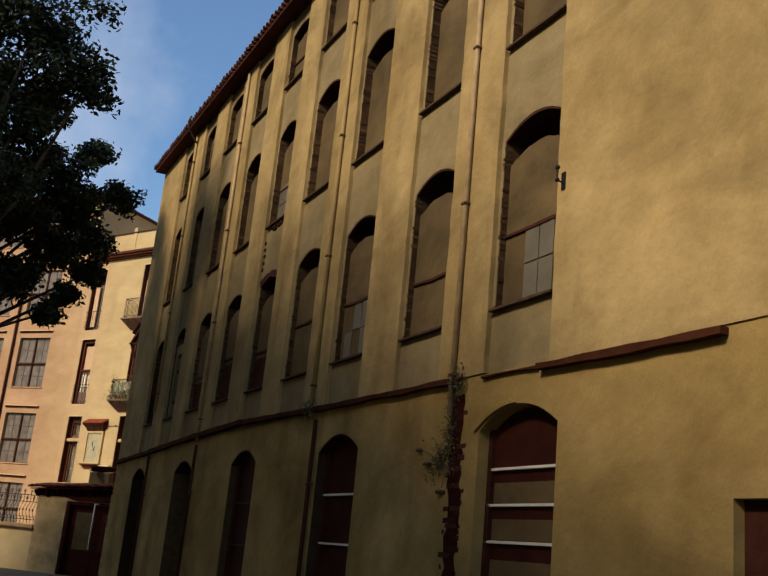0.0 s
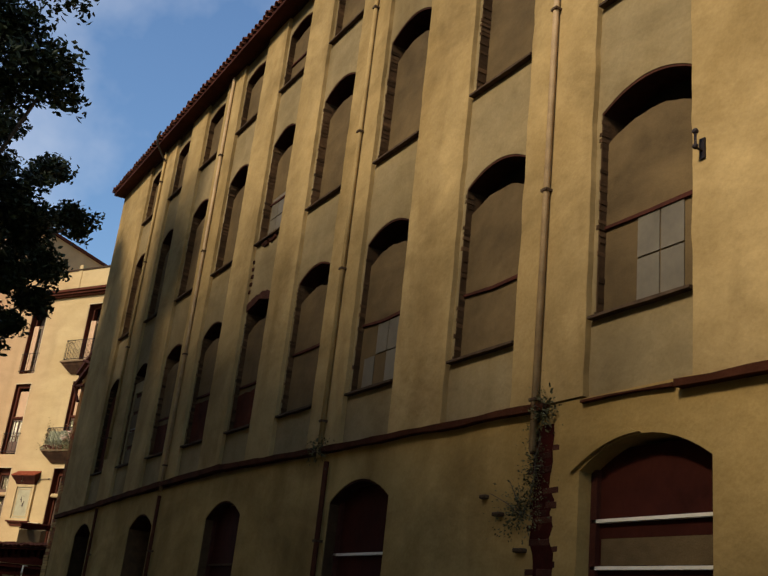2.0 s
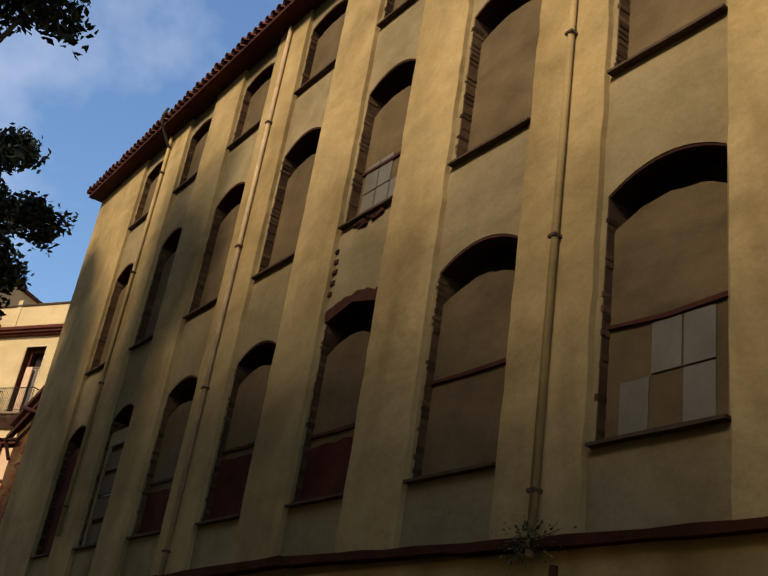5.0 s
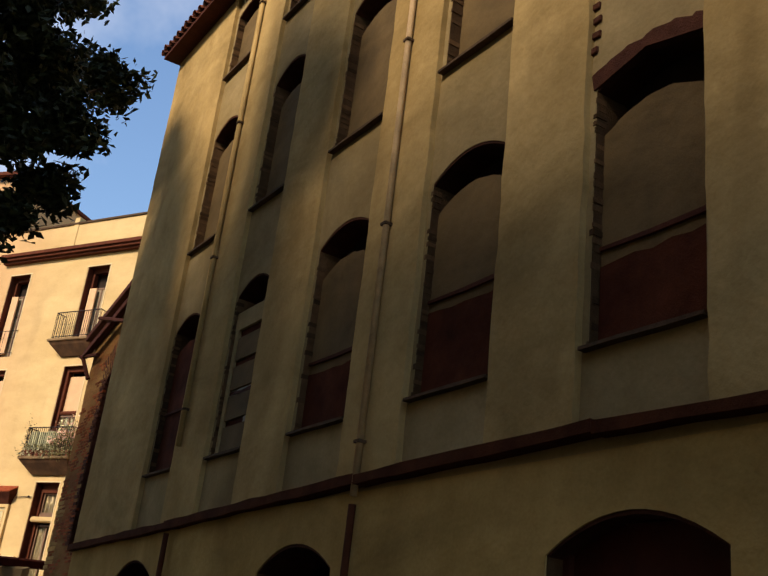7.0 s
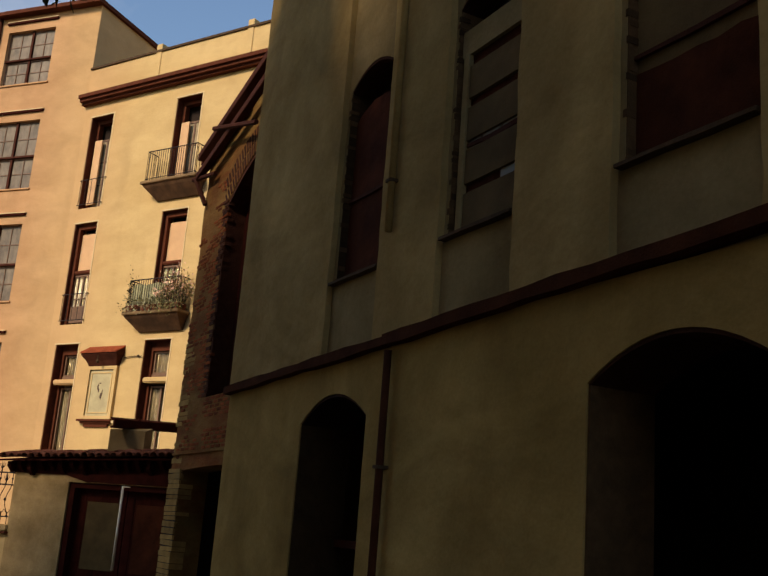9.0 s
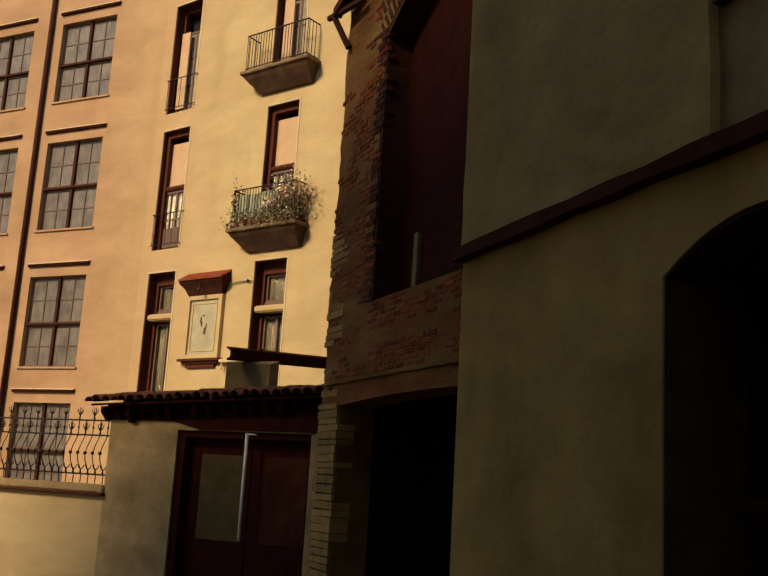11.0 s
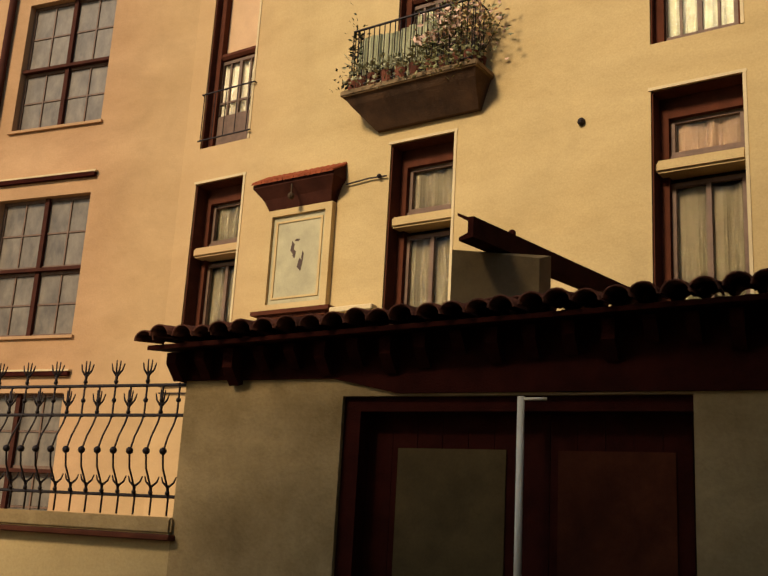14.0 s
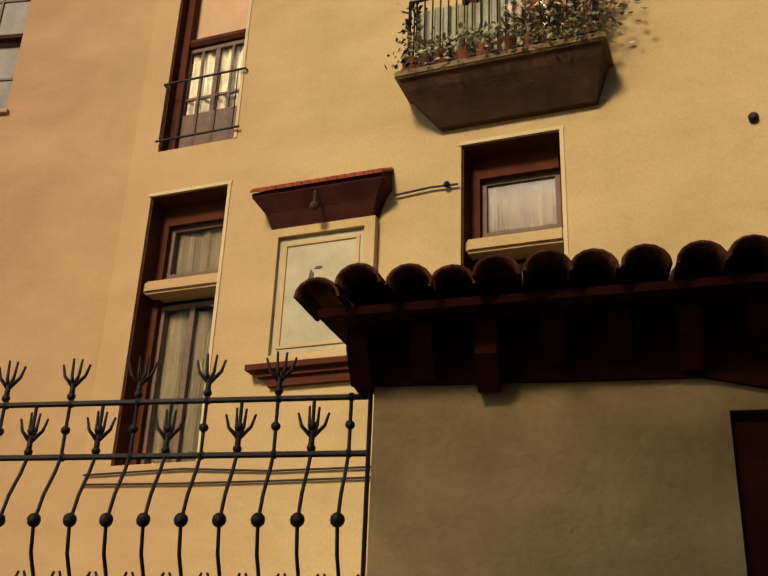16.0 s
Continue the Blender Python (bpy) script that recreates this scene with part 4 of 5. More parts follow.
def balcony(z):
    bm = bmesh.new()
    box(bm, H, 3.22, 5.44, -0.50, 0.02, z - 0.09, z)
    bmesh.ops.bevel(bm, geom=bm.edges[:], offset=0.015, segments=2, affect="EDGES")
    b = part("balcony", bm, BALCONY, house, "balcony with a worn plaster edge")
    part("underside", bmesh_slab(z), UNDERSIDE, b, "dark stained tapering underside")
    u0, u1, out = 3.3, 5.36, -0.45
    for zz, r in ((z + 0.08, 0.014), (z + 0.95, 0.018)):
        bm = bmesh.new()
        tube(bm, [H.p(u0 + 0.04, 0, zz), H.p(u0 + 0.04, out + 0.04, zz), H.p(u1 - 0.04, out + 0.04, zz), H.p(u1 - 0.04, 0, zz)], r)
        part("rail", bm, IRON, b)
    n = 22
    for i in range(n + 1):
        u = u0 + 0.04 + (u1 - u0 - 0.08) * i / n
        bm = bmesh.new()
        tube(bm, [H.p(u, out + 0.04, z + 0.02), H.p(u, out + 0.04, z + 0.95)], 0.009, 5)
        part("baluster", bm, IRON, b)
    for d in (-0.12, -0.24, -0.36):
        for u in (u0 + 0.04, u1 - 0.04):
            bm = bmesh.new()
            tube(bm, [H.p(u, d, z + 0.02), H.p(u, d, z + 0.95)], 0.009, 5)
            part("baluster", bm, IRON, b)
    return b


def bmesh_slab(z):
    """A slab whose underside runs in towards the wall."""
    bm = bmesh.new()
    vs = []
    for u0, u1, d, zz in ((3.26, 5.40, -0.46, z - 0.085), (3.34, 5.36, -0.38, z - 0.2), (3.6, 5.26, -0.08, z - 0.52)):
        vs.append([bm.verts.new(H.p(u0, d, zz)), bm.verts.new(H.p(u1, d, zz)), bm.verts.new(H.p(u1, 0.02, zz)), bm.verts.new(H.p(u0, 0.02, zz))])
    for s, e in zip(vs, vs[1:]):
        for k in range(4):
            bm.faces.new((s[k], s[(k + 1) % 4], e[(k + 1) % 4], e[k]))
    bm.faces.new(vs[0])
    bm.faces.new(vs[-1])
    return bm


balcony(7.44)
balcony(11.45)


# flower pots and plants on the balcony
def pot_plant(u, d, z, h, r, seed, flowers, label, leaf):
    rg = np.random.default_rng(seed)
    at = H.o + H.p(u, d, z)
    th = thing("potted_plant", at, label, "plant", "balcony plants")
    bm = bmesh.new()
    bmesh.ops.create_cone(bm, segments=12, radius1=0.075, radius2=0.105, depth=0.18, cap_ends=True, matrix=Matrix.Translation((0, 0, 0.09)))
    part("pot", bm, TILE, th, "clay pot")
    n = 120 if h < 0.4 else 170 if r < 0.09 else 260
    c = rg.normal(size=(n, 3)) * np.array([r, r, h * 0.26]) + np.array([0, 0, 0.2 + h * 0.42])
    c[:, 2] = np.maximum(c[:, 2], 0.08)
    # some of it hangs over the edge
    over = H.d * -1.0
    k = n // 5
    c[:k] = rg.normal(size=(k, 3)) * np.array([0.11, 0.11, 0.08]) + np.array([over.x * 0.2, over.y * 0.2, 0.05])
    part("foliage", leaf_mesh("foliage", c, 0.034, leaf, seed), leaf, th)["kind"] = "stuff"
    bm = bmesh.new()
    for i in range(k, k + 7):
        tube(bm, [(0, 0, 0.16), tuple(c[i] * np.array([0.5, 0.5, 0.6])), tuple(c[i])], 0.007, 4, 0.003)
    part("stem_cluster", bm, BARK, th)
    if flowers:
        c2 = rg.normal(size=(110, 3)) * np.array([r * 1.2, r * 1.2, h * 0.25]) + np.array([0, 0, 0.25 + h * 0.5])
        part("blossom", leaf_mesh("blossom", c2, 0.042, FLOWER, seed + 50), FLOWER, th, "pale pink flowers")["kind"] = "stuff"


PLANTS = ((3.36, -0.36, 1.0, 0.07, "dark"), (3.5, -0.36, 0.3, 0.10, "low"), (3.72, -0.37, 0.16, 0.10, "low"), (3.95, -0.37, 0.16, 0.10, "low"), (4.18, -0.37, 0.18, 0.10, "low"), (4.42, -0.37, 0.22, 0.10, "low"), (4.66, -0.35, 0.45, 0.10, "bloom"), (4.86, -0.34, 0.75, 0.12, "bloom"), (5.06, -0.34, 0.85, 0.14, "bloom"), (5.26, -0.33, 0.95, 0.16, "bloom"), (5.27, -0.14, 0.85, 0.18, "bloom"))
KINDS = {"dark": ("tall dark green pot plant on the balcony", LEAF), "low": ("low trailing grey-green pot plant on the balcony", PALELEAF), "bloom": ("bushy pot plant with pale pink flowers on the balcony", POTLEAF)}
for i, (u, d, h, r, kind) in enumerate(PLANTS):
    pot_plant(u, d, 7.445, h, r, 60 + i, kind == "bloom", KINDS[kind][0], KINDS[kind][1])
# cloth tied behind the balcony rail
bm = bmesh.new()
run = [(3.42 + 1.36 * i / 60, -0.37 + 0.016 * math.sin(i * 1.1) + 0.008 * math.sin(i * 2.3)) for i in range(61)]
lo = [bm.verts.new(H.p(u, d, 7.50)) for u, d in run]
hi = [bm.verts.new(H.p(u, d + 0.01, 8.26 + 0.02 * math.sin(u * 9))) for u, d in run]
for i in range(60):
    bm.faces.new((lo[i], lo[i + 1], hi[i + 1], hi[i]))
part("screen_cloth", bm, CLOTH, house, "pale grey-green cloth tied behind the balcony rail")

# the tiled wall panel under its little roof
shrine = thing("wall_shrine", H.o + H.p(2.3, 0, 4.3), "framed devotional tile panel under a small tiled canopy", "shrine")
S = Face(0, 0, 0.4844, -0.8749, 0.9655, 0.0)
bm = bmesh.new()
box(bm, S, -0.52, 0.52, -0.05, 0.0, 0.2, 1.56)
part("panel", bm, PICTURE, shrine, "pale painted tile panel")
for a, b, c, e, d in ((-0.62, -0.5, 0.1, 1.66, -0.10), (0.5, 0.62, 0.1, 1.66, -0.10), (-0.5, 0.5, 0.1, 0.2, -0.10), (-0.5, 0.5, 1.56, 1.66, -0.10), (-0.44, -0.40, 0.28, 1.48, -0.065), (0.40, 0.44, 0.28, 1.48, -0.065), (-0.40, 0.40, 0.28, 0.31, -0.065), (-0.40, 0.40, 1.45, 1.48, -0.065)):
    bm = bmesh.new()
    box(bm, S, a, b, d, 0.0, c, e)
    part("moulding", bm, CREAM, shrine)
bm = bmesh.new()
for u, z, w, h in ((-0.1, 1.05, 0.035, 0.10), (-0.06, 0.95, 0.03, 0.07), (0.06, 0.78, 0.05, 0.10), (0.1, 0.9, 0.02, 0.08), (-0.02, 1.16, 0.05, 0.02)):
    prism(bm, S, [(u - w, z - h * 0.4), (u + w * 0.4, z - h), (u + w, z + h * 0.5), (u - w * 0.3, z + h)], -0.056, -0.05)
part("picture_marks", bm, FIGURE, shrine, "faded dark brush marks")
bm = bmesh.new()
box(bm, S, -0.72, 0.72, -0.16, 0.0, 0.04, 0.1)
box(bm, S, -0.62, 0.62, -0.10, 0.0, -0.02, 0.04)
box(bm, S, -0.5, 0.5, -0.06, 0.0, -0.12, -0.02)
part("ledge", bm, TRIM, shrine, "red-brown moulded ledge")
bm = bmesh.new()
prism(bm, S, [(-0.62, 1.66), (0.62, 1.66), (0.74, 2.02), (-0.74, 2.02)], -0.02, 0.0)
vs = [[bm.verts.new(S.p(u, d, z)) for u, d in ((-w, 0), (-w, -o), (w, -o), (w, 0))] for w, o, z in ((0.58, 0.08, 1.66), (0.64, 0.17, 1.82), (0.76, 0.30, 1.98), (0.76, 0.30, 2.03), (0.74, 0.02, 2.22))]
for s_, e_ in zip(vs, vs[1:]):
    for k in range(3):
        bm.faces.new((s_[k], s_[k + 1], e_[k + 1], e_[k]))
bm.faces.new(vs[0])
bm.faces.new(vs[-1])
part("canopy", bm, WOOD, shrine, "dark red canopy")
tm = bmesh.new()
for i in range(6):
    a, b = math.pi * i / 6, math.pi * (i + 1) / 6
    vs = [tm.verts.new(S.p(-math.cos(t) * 0.05, d, math.sin(t) * 0.05 + zz)) for d, zz in ((-0.34, 0.0), (0.0, 0.21)) for t in (a, b)]
    tm.faces.new((vs[0], vs[1], vs[3], vs[2]))
    c = tm.verts.new(S.p(0, -0.34, 0.0))
    tm.faces.new((vs[1], vs[0], c))
SMALL_TILE = mesh_of("tile", tm, CANOPY, False)
for i in range(15):
    part("tile", SMALL_TILE, CANOPY, shrine, at=S.p(-0.72 + i * 0.103, 0, 2.02))
bm = bmesh.new()
tube(bm, [S.p(0, -0.3, 1.95), S.p(0, -0.3, 1.8)], 0.012)
knob(bm, S.p(0, -0.3, 1.76), 0.05)
part("lantern", bm, SILL, shrine, "small hanging lamp")

bm = bmesh.new()
box(bm, H, 3.02, 3.74, -0.14, 0.0, 4.28, 4.36)
bmesh.ops.bevel(bm, geom=bm.edges[:], offset=0.012, segments=1, affect="EDGES")
shelf = part("wall_ledge", bm, EDGE, house, "small pale ledge beside the shrine")
for u in (3.1, 3.3, 3.5, 3.68):
    bm = bmesh.new()
    tube(bm, [H.p(u, -0.09, 4.12), H.p(u, -0.09, 4.28)], 0.022, 7)
    part("post", bm, EDGE, shelf)

# ---- the pink house beside it ----
P = Face(0.66, 39.36, 0.64, -0.77, 0.966)
pink = thing("pink_house", P.o, "tall pink plastered house with wide glazed windows", "building")
PR = [(0.9, 3.3), (4.28, 6.8), (8.15, 10.75), (12.0, 14.45), (15.85, 17.9)]
PC = [(-3.9, -1.85), (-7.1, -5.05), (-10.4, -8.3)]
PTOP = 18.45
bm = bmesh.new()
pierced(bm, P, -14, 0.0, FOOT, PTOP, 0.0, 0.5, [(a, b, z0, z1, 0.0) for a, b in PC for z0, z1 in PR])
part("wall", bm, PINK, pink)
for block in ((-0.4, 0.0, 0.5, 9, FOOT, PTOP), (-14, 0.0, 9, 9.4, FOOT, PTOP), (-14, -13.6, 0.5, 9, FOOT, PTOP)):
    bm = bmesh.new()
    box(bm, P, *block)
    part("side_wall", bm, PINK, pink)
bm = bmesh.new()
box(bm, P, -14.3, 0.12, -0.3, 9.6, PTOP, PTOP + 0.14)
part("roof", bm, TRIM, pink, "flat dark roof edge")
for a, b in PC:
    for z0, z1 in PR:
        # black backing in place of the darkness of the room
        bm = bmesh.new()
        box(bm, P, a, b, 0.4, 0.45, z0, z1)
        win = part("window", bm, DARK, pink, "wide window with many small panes")
        mid = (z0 + z1) / 2 - 0.1
        sash(win, P, a, b, z0, mid, 0.16, 4, 2, WINWOOD, GLASS)
        sash(win, P, a, b, mid + 0.06, z1, 0.16, 4, 2, WINWOOD, GLASS)
        bm = bmesh.new()
        box(bm, P, a, b, 0.04, 0.2, mid, mid + 0.06)
        part("transom", bm, WOOD, win)
        bm = bmesh.new()
        box(bm, P, (a + b) / 2 - 0.045, (a + b) / 2 + 0.045, 0.09, 0.19, z0, z1)
        part("mullion", bm, WOOD, win, "dark middle mullion")
        bm = bmesh.new()
        box(bm, P, a - 0.08, b + 0.1, -0.075, 0.0, z1 + 0.355, z1 + 0.385)
        part("lime_edge", bm, EDGE, win, "pale line over the moulding")
        bm = bmesh.new()
        box(bm, P, a - 0.08, b + 0.08, -0.07, 0.0, z1 + 0.28, z1 + 0.35)
        part("drip_mould", bm, EAVEWOOD, win, "dark drip moulding")
        bm = bmesh.new()
        box(bm, P, a - 0.05, b + 0.05, -0.05, 0.2, z0 - 0.06, z0 - 0.01)
        part("sill", bm, PINK, win)
bm = bmesh.new()
tube(bm, [P.p(-4.3, -0.07, GROUND_Z), P.p(-4.3, -0.07, PTOP)], 0.07, 8)
part("downpipe", bm, WOOD, pink, "dark red downpipe", smooth=True)

# ---- the shed with its tiled eaves, the terrace and its railing ----
SF = Face(-0.63, 33.07, 0.62, -0.785, 0.977)
shed = thing("garden_shed", SF.o, "low tan plastered shed with clay tiled eaves", "shed")
bm = bmesh.new()
pierced(bm, SF, 0.0, 5.25, FOOT, 2.66, 0.0, 0.3, [(1.6, 4.42, FOOT, 2.42, 0.0)])
part("wall", bm, TAN, shed)
# back and far walls take near-black for the unlit inside
for block, m in (((0.0, 0.3, 0.3, 3.2, FOOT, 2.75), TAN), ((0.3, 7.2, 3.0, 3.2, FOOT, 2.9), DARK), ((6.9, 7.2, 0.3, 3.0, FOOT, 2.9), DARK)):
    bm = bmesh.new()
    box(bm, SF, *block)
    part("side_wall", bm, m, shed)
for a, b in ((1.75, 3.08), (3.1, 4.38)):
    bm = bmesh.new()
    box(bm, SF, a, b, 0.26, 0.28, FOOT + 0.03, 2.30)
    leafd = part("door", bm, EAVEWOOD, shed, "dark boarded double door leaf")
    for k in range(6):
        u0 = a + (b - a) * k / 6
        bm = bmesh.new()
        box(bm, SF, u0 + 0.003, u0 + (b - a) / 6 - 0.003, 0.24, 0.26, FOOT + 0.03, 2.30)
        part("plank", bm, EAVEWOOD, leafd)
    bm = bmesh.new()
    box(bm, SF, a + 0.28, b - 0.12, 0.225, 0.238, 0.55, 2.02)
    part("panel", bm, DOORP if a < 2 else REDBOARD, leafd, "dull brown door panel" if a < 2 else "dark red door panel")
bm = bmesh.new()
box(bm, SF, 1.6, 1.75, 0.05, 0.3, FOOT, 2.42)
box(bm, SF, 1.75, 4.42, 0.05, 0.3, 2.30, 2.42)
part("door_frame", bm, EAVEWOOD, shed)
bm = bmesh.new()
tube(bm, [SF.p(3.16, -0.06, 0.6), SF.p(3.16, -0.06, 2.40)], 0.028, 10)
tube(bm, [SF.p(3.16, -0.06, 2.38), SF.p(3.36, -0.06, 2.38)], 0.012, 6)
part("pole", bm, WHITE, shed, "white metal pole in front of the door", smooth=True)
# roof: boards, rafters and tiles
RS = 0.13
bm = bmesh.new()
vs = [[bm.verts.new(SF.p(u, d, 2.80 + t + (d + 0.36) * RS + 0.042 * u)) for d in (-0.36, 3.2)] for u in (-0.2, 7.3) for t in (0.0, 0.04)]
q = [vs[0][0], vs[0][1], vs[1][1], vs[1][0], vs[2][0], vs[2][1], vs[3][1], vs[3][0]]
for i in ((0, 1, 2, 3), (4, 7, 6, 5), (0, 4, 5, 1), (1, 5, 6, 2), (2, 6, 7, 3), (3, 7, 4, 0)):
    bm.faces.new([q[j] for j in i])
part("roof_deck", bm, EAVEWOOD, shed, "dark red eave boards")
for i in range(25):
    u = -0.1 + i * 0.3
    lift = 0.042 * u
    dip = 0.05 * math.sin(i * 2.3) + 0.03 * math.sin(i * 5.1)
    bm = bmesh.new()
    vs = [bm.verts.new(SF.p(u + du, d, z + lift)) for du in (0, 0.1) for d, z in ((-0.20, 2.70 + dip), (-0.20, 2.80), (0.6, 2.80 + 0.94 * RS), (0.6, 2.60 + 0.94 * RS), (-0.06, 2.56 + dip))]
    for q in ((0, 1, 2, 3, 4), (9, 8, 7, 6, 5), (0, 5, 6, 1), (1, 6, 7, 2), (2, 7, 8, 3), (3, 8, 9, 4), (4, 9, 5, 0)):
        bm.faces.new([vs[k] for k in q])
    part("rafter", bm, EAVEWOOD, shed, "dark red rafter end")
# lower edge shaped to the shade under the eaves, coloured near black
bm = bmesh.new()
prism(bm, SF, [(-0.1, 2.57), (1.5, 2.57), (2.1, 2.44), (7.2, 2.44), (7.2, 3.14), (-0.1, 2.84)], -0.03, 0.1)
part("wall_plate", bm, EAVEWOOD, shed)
rng = random.Random(8)
roll = math.degrees(math.atan(RS))
DIRZ = math.degrees(math.atan2(SF.d.y, SF.d.x))
for row in range(3):
    for i in range(36):
        u = -0.18 + i * 0.207
        t = new("tile", TILE_ME)
        t.parent = shed
        d = -0.46 + row * 0.34
        p = SF.p(u + rng.uniform(-0.02, 0.02), d + rng.uniform(-0.05, 0.03), rng.uniform(-0.014, 0.014) + 2.885 + (d + 0.42) * RS + 0.015 * row + 0.042 * u)
        t.matrix_local = pose(p.x, p.y, p.z, 0, -roll, DIRZ + rng.uniform(-3, 3)) @ Matrix.Diagonal((1, 1.25, 1.1, 1))
bm = bmesh.new()
for row in range(3, 9):
    for i in range(36):
        u, d = -0.18 + i * 0.207, -0.46 + row * 0.34
        tube(bm, [SF.p(u, d, 2.86 + (d + 0.42) * RS + 0.042 * u), SF.p(u, d + 0.4, 2.86 + (d + 0.82) * RS + 0.042 * u)], 0.095, 8)
tagged(part("roof_tiles", bm, TILE, shed), kind="stuff")

bm = bmesh.new()
prism(bm, SF, [(5.06, FOOT), (5.28, FOOT), (5.28, 2.74), (5.20, 2.68), (5.10, 2.52), (5.06, 2.40)], -0.10, 0.34)
part("corner_pier", bm, TAN, shed, "projecting plaster corner pier")
# dark sheet added in place of the shaded gap beside the shed
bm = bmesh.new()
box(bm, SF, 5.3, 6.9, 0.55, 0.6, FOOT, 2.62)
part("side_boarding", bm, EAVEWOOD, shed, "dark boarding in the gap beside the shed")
bm = bmesh.new()
box(bm, SF, 5.3, 6.9, 0.46, 0.53, FOOT, 1.75)
part("low_board", bm, DOORP, shed, "dull brown low board")

lean = thing("lean_to", SF.o, "small grey-brown lean-to with a dark roof beam", "shed")
WALL_A, WALL_B, BACK, LAT = Vector((1.56, -1.88, 0)), Vector((2.30, -2.06, 0)), Vector((0.88, 0.47, 0)), Vector((0.47, -0.88, 0))
TIP = Vector((1.53, -2.16, 0))
bm = bmesh.new()
foot = [WALL_A, WALL_B, WALL_B + BACK * 0.22, WALL_A + BACK * 0.35]
vs = [bm.verts.new(p + Vector((0, 0, 2.75))) for p in foot] + [bm.verts.new(p + Vector((0, 0, h))) for p, h in zip(foot, (3.60, 3.62, 3.70, 3.66))]
for q in ((3, 2, 1, 0), (4, 5, 6, 7), (0, 1, 5, 4), (1, 2, 6, 5), (2, 3, 7, 6), (3, 0, 4, 7)):
    bm.faces.new([vs[i] for i in q])
part("wall", bm, LEANWALL, lean, "grey-brown rendered block")
bm = bmesh.new()
profile = [(-0.10, 3.85), (0.0, 3.80), (0.05, 3.80), (0.05, 3.63), (-0.08, 3.61), (-0.08, 3.64), (0.0, 3.67), (0.0, 3.765), (-0.10, 3.825)]
ends = [[bm.verts.new(TIP + BACK * t + LAT * l + Vector((0, 0, z + lift))) for l, z in profile] for t, lift in ((0.0, 0.0), (3.85, 0.26))]
for i in range(len(profile)):
    j = (i + 1) % len(profile)
    bm.faces.new((ends[0][i], ends[0][j], ends[1][j], ends[1][i]))
bm.faces.new(ends[0][::-1])
bm.faces.new(ends[1])
part("roof_beam", bm, EAVEWOOD, lean, "dark channel-shaped roof beam")
bm = bmesh.new()
c = TIP + BACK * 0.75 + Vector((0, 0, 3.88))
knob(bm, c, 0.035, 6)
tube(bm, [c - Vector((0, 0, 0.08)), c], 0.015, 5)
part("beam_knob", bm, EAVEWOOD, lean)

terrace = thing("terrace_wall", SF.o, "low pink plastered terrace wall with a stone coping", "wall")
bm = bmesh.new()
box(bm, SF, -9, 0.0, 0.02, 0.4, FOOT, 1.16)
part("wall", bm, CREAM, terrace)
bm = bmesh.new()
box(bm, SF, -9, 0.02, -0.05, 0.42, 1.215, 1.36)
bmesh.ops.bevel(bm, geom=bm.edges[:], offset=0.02, segments=2, affect="EDGES")
part("coping", bm, TAN, terrace, "weathered rounded plaster coping")
bm = bmesh.new()
box(bm, SF, -9, 0.05, -0.10, 0.45, 1.16, 1.21)
bmesh.ops.bevel(bm, geom=bm.edges[:], offset=0.01, segments=1, affect="EDGES")
part("drip_tile", bm, TRIM, terrace, "thin dark red course of tiles under the coping")
bm = bmesh.new()
box(bm, SF, -9, 0.0, 0.4, 5.6, 1.0, 1.2)
part("terrace_floor", bm, PAVING, terrace)

railing = thing("iron_railing", SF.o, "black wrought iron railing with bulging bars and sprig finials", "railing")
R0, R1 = -8.9, -0.03
for z, r in ((2.55, 0.016), (2.27, 0.016), (1.54, 0.015)):
    bm = bmesh.new()
    tube(bm, [SF.p(R0, 0.08, z), SF.p(R1, 0.08, z)], r)
    for i in range(24):
        knob(bm, SF.p(R1 - 0.1 - i * 0.37, 0.08, z), 0.022, 6)
    part("rail", bm, IRON, railing)
PITCH = 0.186
nb = int((R1 - R0) / PITCH)


def bulged():
    """One bar: straight above, belly and boss below."""
    bm = bmesh.new()
    c = Face(0, 0, 0.62, -0.785, 0.977)
    pts = [c.p(0, 0, 2.56), c.p(0, 0, 2.27), c.p(0, -0.03, 2.19), c.p(0, -0.10, 2.06), c.p(0, -0.145, 1.92), c.p(0, -0.12, 1.78), c.p(0, -0.05, 1.66), c.p(0, 0, 1.54), c.p(0, 0, 1.37)]
    tube(bm, pts, 0.0095, 5)
    knob(bm, c.p(0, -0.145, 1.93), 0.034, 8)
    knob(bm, c.p(0, 0, 2.41), 0.024, 6)
    return mesh_of("bar", bm, IRON, True)


def sprig(arms, h):
    """A forged sprig: a short stalk that parts into upright fingers."""
    bm = bmesh.new()
    c = Face(0, 0, 0.62, -0.785, 0.977, 0.0)
    for u in arms:
        top = h * (1.0 - 0.25 * abs(u) / 0.08)
        tube(bm, [c.p(0, 0, 0.02), c.p(u * 0.75, 0, h * 0.42), c.p(u, 0, top)], 0.012, 5, 0.006)
    tube(bm, [c.p(0, 0, -0.05), c.p(0, 0, 0.04)], 0.014, 6)
    knob(bm, c.p(0, 0, -0.03), 0.022, 6)
    return mesh_of("sprig", bm, IRON, True)


BAR, SPRIG, FORK = bulged(), sprig((-0.075, -0.02, 0.03, 0.08), 0.19), sprig((-0.08, 0.08), 0.15)
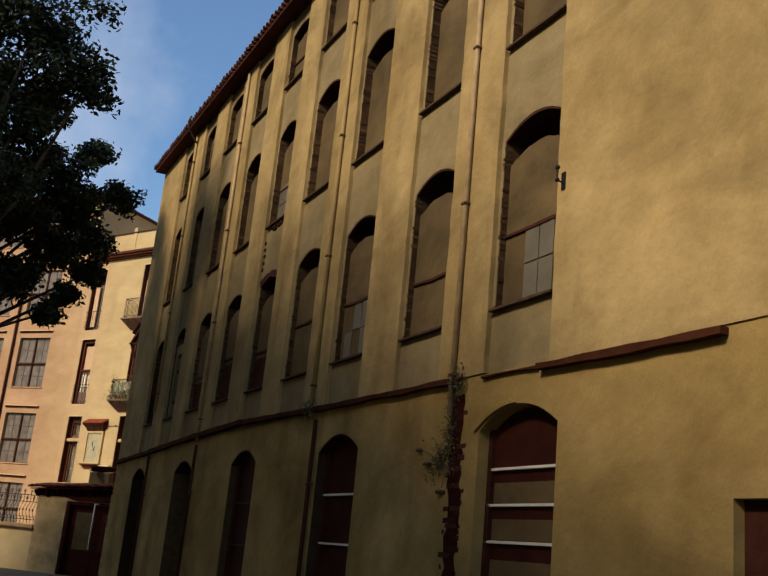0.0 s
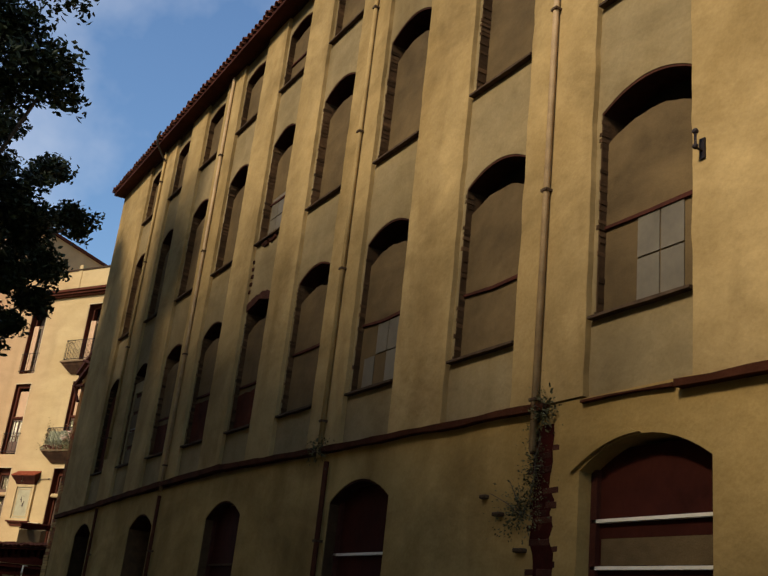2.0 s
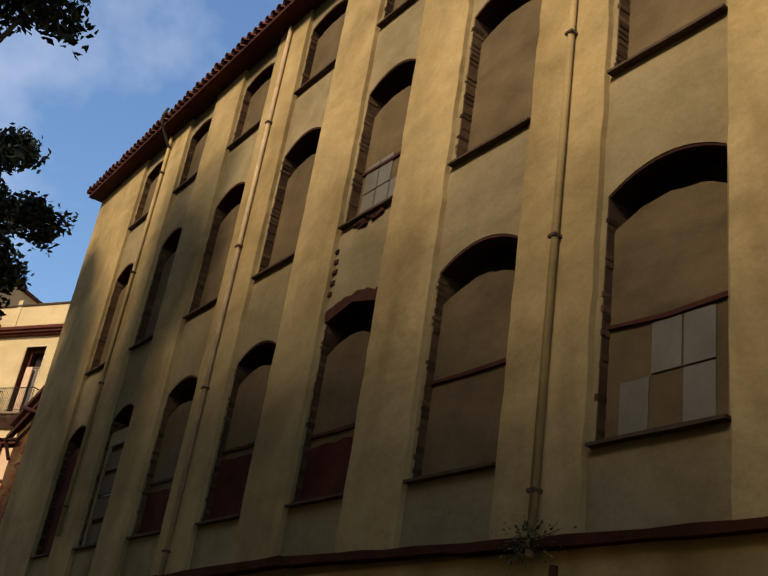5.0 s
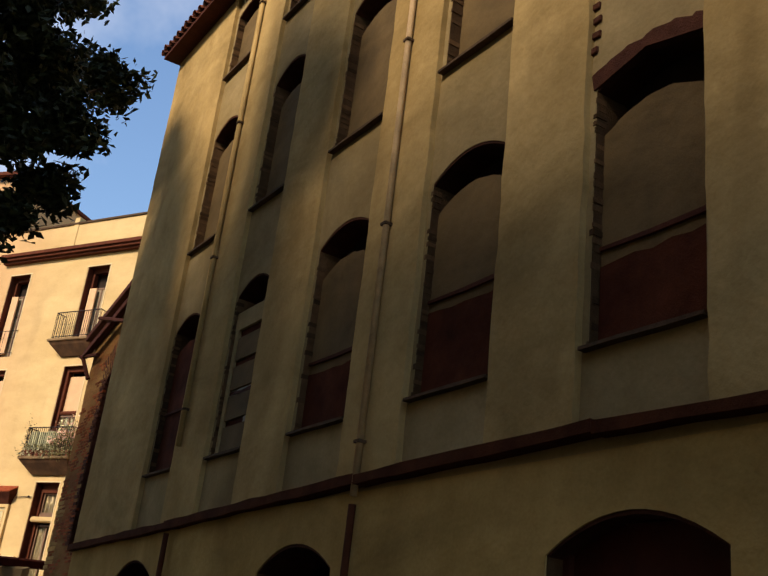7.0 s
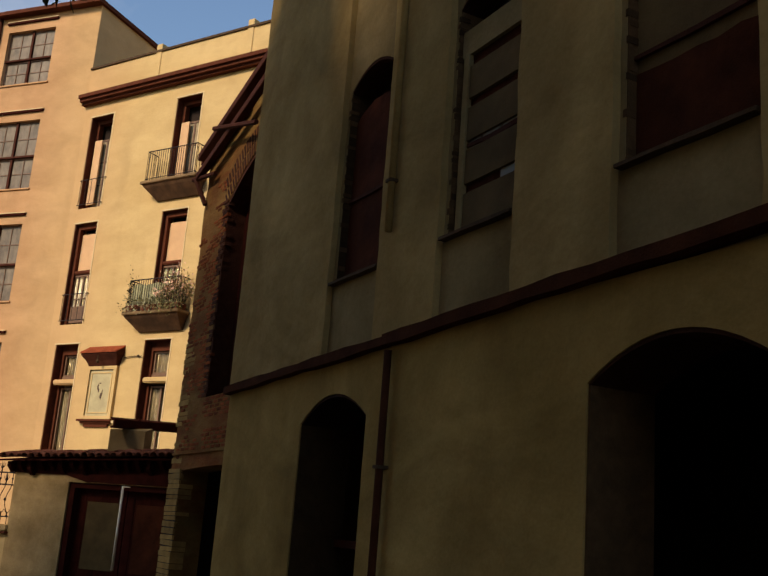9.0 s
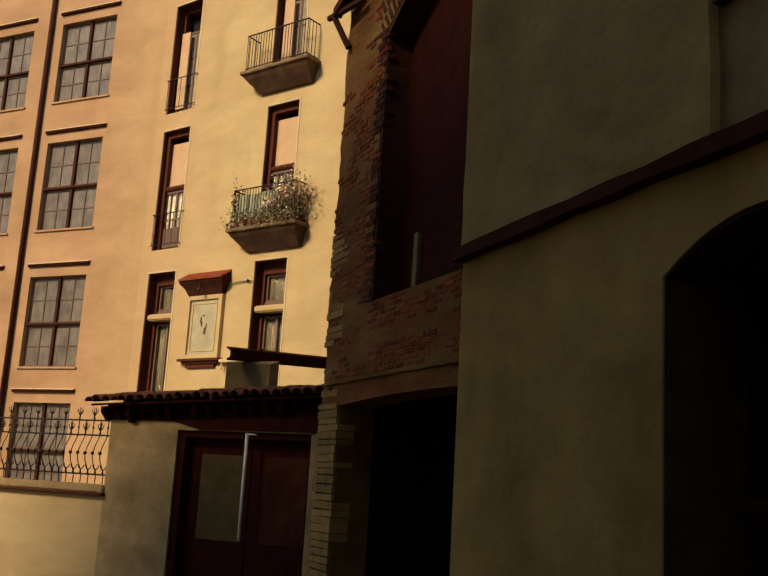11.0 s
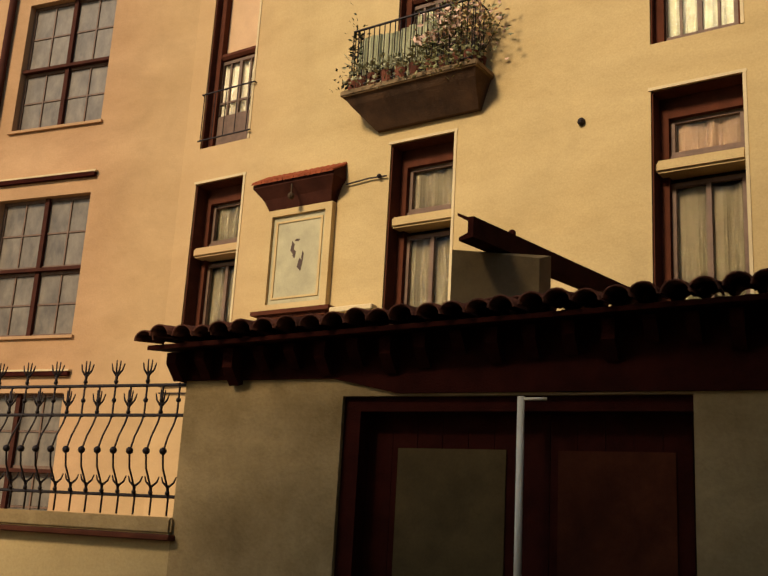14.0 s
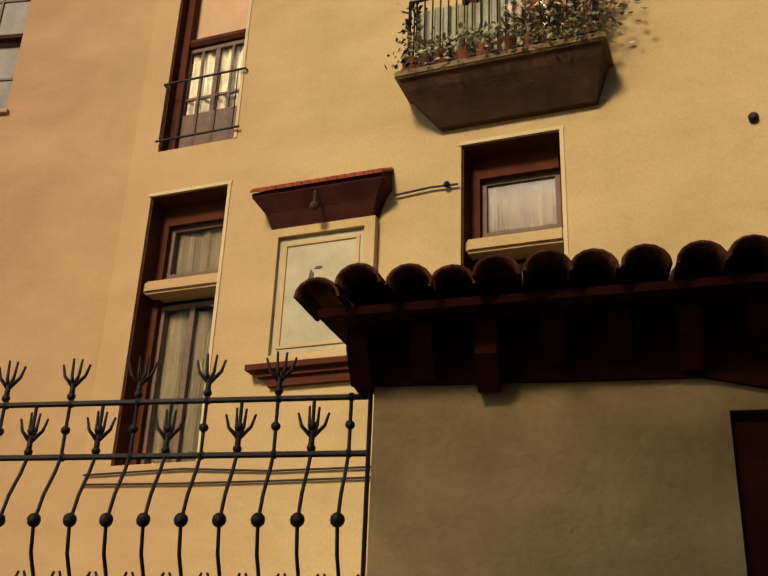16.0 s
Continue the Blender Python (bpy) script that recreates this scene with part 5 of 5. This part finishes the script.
for i in range(nb):
    u = R1 - 0.10 - i * PITCH
    part("bar", BAR, IRON, railing, at=SF.p(u, 0.08, 1.31) - Vector((0, 0, 1.31)))
    if i % 2:
        part("sprig", SPRIG, IRON, railing, at=SF.p(u, 0.08, 2.33))
    elif i > 1:
        part("sprig", SPRIG, IRON, railing, at=SF.p(u, 0.08, 2.62))
    part("fork", FORK, IRON, railing, at=SF.p(u, 0.06, 1.60))
bm = bmesh.new()
tube(bm, [SF.p(-0.03, 0.06, 1.36), SF.p(-0.03, 0.06, 2.58)], 0.011)
part("end_post", bm, IRON, railing)

# wash of the unseen houses, warm so that they bounce warm light
WARMWASH = mat("warm_limewash", (0.56, 0.36, 0.16), 0.92, 0.15, 0.8, (0.62, 0.42, 0.2), 0.3, 0.2, 30, spec=0.03, mottle=0.1)

# ---- unseen houses added across the street; they shade the factory, bounce warm light ----
OO = Face(0, 0, 0, -1)
UNSEEN_HOUSES = [(-40, -18.2, 10.0, 11.0), (-18.2, -7.2, 12.0, 13.6), (-7.2, -1.7, 14.2, 16.9), (-1.7, 3.8, 17.1, 18.8), (3.8, 9.8, 18.9, 19.3), (9.8, 19.8, 19.3, 20.0), (19.8, 24.4, 20.0, 19.6), (24.4, 28.0, 14.9, 14.5)]
for y0, y1, h0, h1 in UNSEEN_HOUSES:
    row_house = thing("row_house", (-16, (y0 + y1) / 2, 0), "plain warm limewashed house across the street", "building", "houses across the street")
    half = (y1 - y0) / 2
    bm = bmesh.new()
    prism(bm, OO, [(-half, GROUND_Z), (half, GROUND_Z), (half, h0), (-half, h1)], -9, 0.0)
    part("wall", bm, WARMWASH, row_house)
    bm = bmesh.new()
    prism(bm, OO, [(-half, h1), (half, h0), (half, h0 + 0.2), (-half, h1 + 0.2)], -9.3, 0.35)
    part("roof", bm, TILE, row_house)


# ---- trees along the street ----
def tree(at, height, lobes, seed, leaves, label):
    """A trunk with limbs to each lobe of the crown, and loose small leaves round them."""
    rg = np.random.default_rng(seed)
    th = thing("street_tree", at, label, "tree", "street trees")
    bm = bmesh.new()
    tube(bm, [(0, 0, 0), (0.05, 0.08, height * 0.2), (-0.05, 0.1, height * 0.4), (0.05, 0.0, height * 0.62)], 0.24, 10, 0.13)
    part("trunk", bm, BARK, th, smooth=True)
    pts = []
    bm = bmesh.new()
    for x, y, z, r in lobes:
        c = np.array([x, y, z])
        s = np.array([0, 0, height * 0.45 + rg.uniform(-0.8, 0.8)])
        mid = (s * 0.5 + c * 0.5) + rg.normal(size=3) * 0.2
        tube(bm, [tuple(s), tuple(mid), tuple(c)], 0.09, 6, 0.03)
        for _ in range(int(5 + 4 * r)):
            w = rg.normal(size=3)
            e = c + w / np.linalg.norm(w) * r * rg.uniform(0.5, 1.0) * np.array([1, 1, 0.75])
            tube(bm, [tuple(c), tuple((c + e) / 2 + rg.normal(size=3) * 0.1), tuple(e)], 0.025, 4, 0.006)
            k = int(leaves * r)
            q = e + np.clip(rg.normal(size=(k, 3)), -1.7, 1.7) * np.array([1.0, 1.0, 0.75]) * (0.10 + 0.13 * r)
            pts.append(q)
        w = rg.normal(size=(int(leaves * 4 * r), 3))
        w = w / np.linalg.norm(w, axis=1)[:, None] * (rg.uniform(0, 1, len(w)) ** 0.4)[:, None]
        pts.append(c + w * r * np.array([0.9, 0.9, 0.7]))
    part("branch_work", bm, BARK, th)
    part("crown", leaf_mesh("crown", np.concatenate(pts), 0.085, LEAF, seed), LEAF, th)
    return th


CROWN = [(0.6, 0.2, 5.7, 1.2), (2.2, 0.2, 12.6, 1.3), (2.9, -0.2, 12.2, 0.8), (1.6, -0.4, 13.8, 1.4), (0.8, 0.4, 11.4, 1.5), (1.3, 1.2, 10.3, 1.4), (0.3, -1.0, 9.2, 1.7), (-0.5, 0.8, 8.0, 1.8), (-0.8, -0.6, 10.6, 1.8), (-0.4, 0.2, 13.0, 1.8), (0.4, 0.3, 15.0, 1.5), (-2.0, 0.0, 9.5, 1.7), (-2.0, 0.6, 12.0, 1.6), (0.2, 1.8, 7.2, 1.3)]
tree((-6.7, 13.3, GROUND_Z), 13, CROWN, 3, 130, "dark leafy street tree with an uneven crown")
FAR_CROWN = [(3.2, 0.8, 11.7, 1.0), (2.7, 0.5, 10.0, 1.0), (4.3, 1.5, 11.2, 0.7), (5.6, 2.5, 11.9, 0.6), (4.7, 0.8, 9.9, 0.6), (4.8, 1.6, 9.1, 0.5), (4.3, 1.0, 8.3, 0.45), (3.7, 0.1, 7.4, 0.45), (3.6, 0.8, 9.4, 0.8), (3.8, 1.3, 10.9, 0.9), (2.6, 0.2, 8.2, 0.9), (4.5, 1.8, 13.0, 0.6), (3.0, 0.8, 13.5, 0.7), (1.5, 0.2, 10.8, 1.3), (1.0, 0.2, 13.3, 1.4), (1.6, -0.2, 7.6, 0.9), (-0.6, 0.3, 9.6, 1.4), (-1.0, 0.4, 12.0, 1.5)]
tree((-7.0, 17.8, GROUND_Z), 13, FAR_CROWN, 9, 190, "dark leafy street tree with drooping outer twigs")
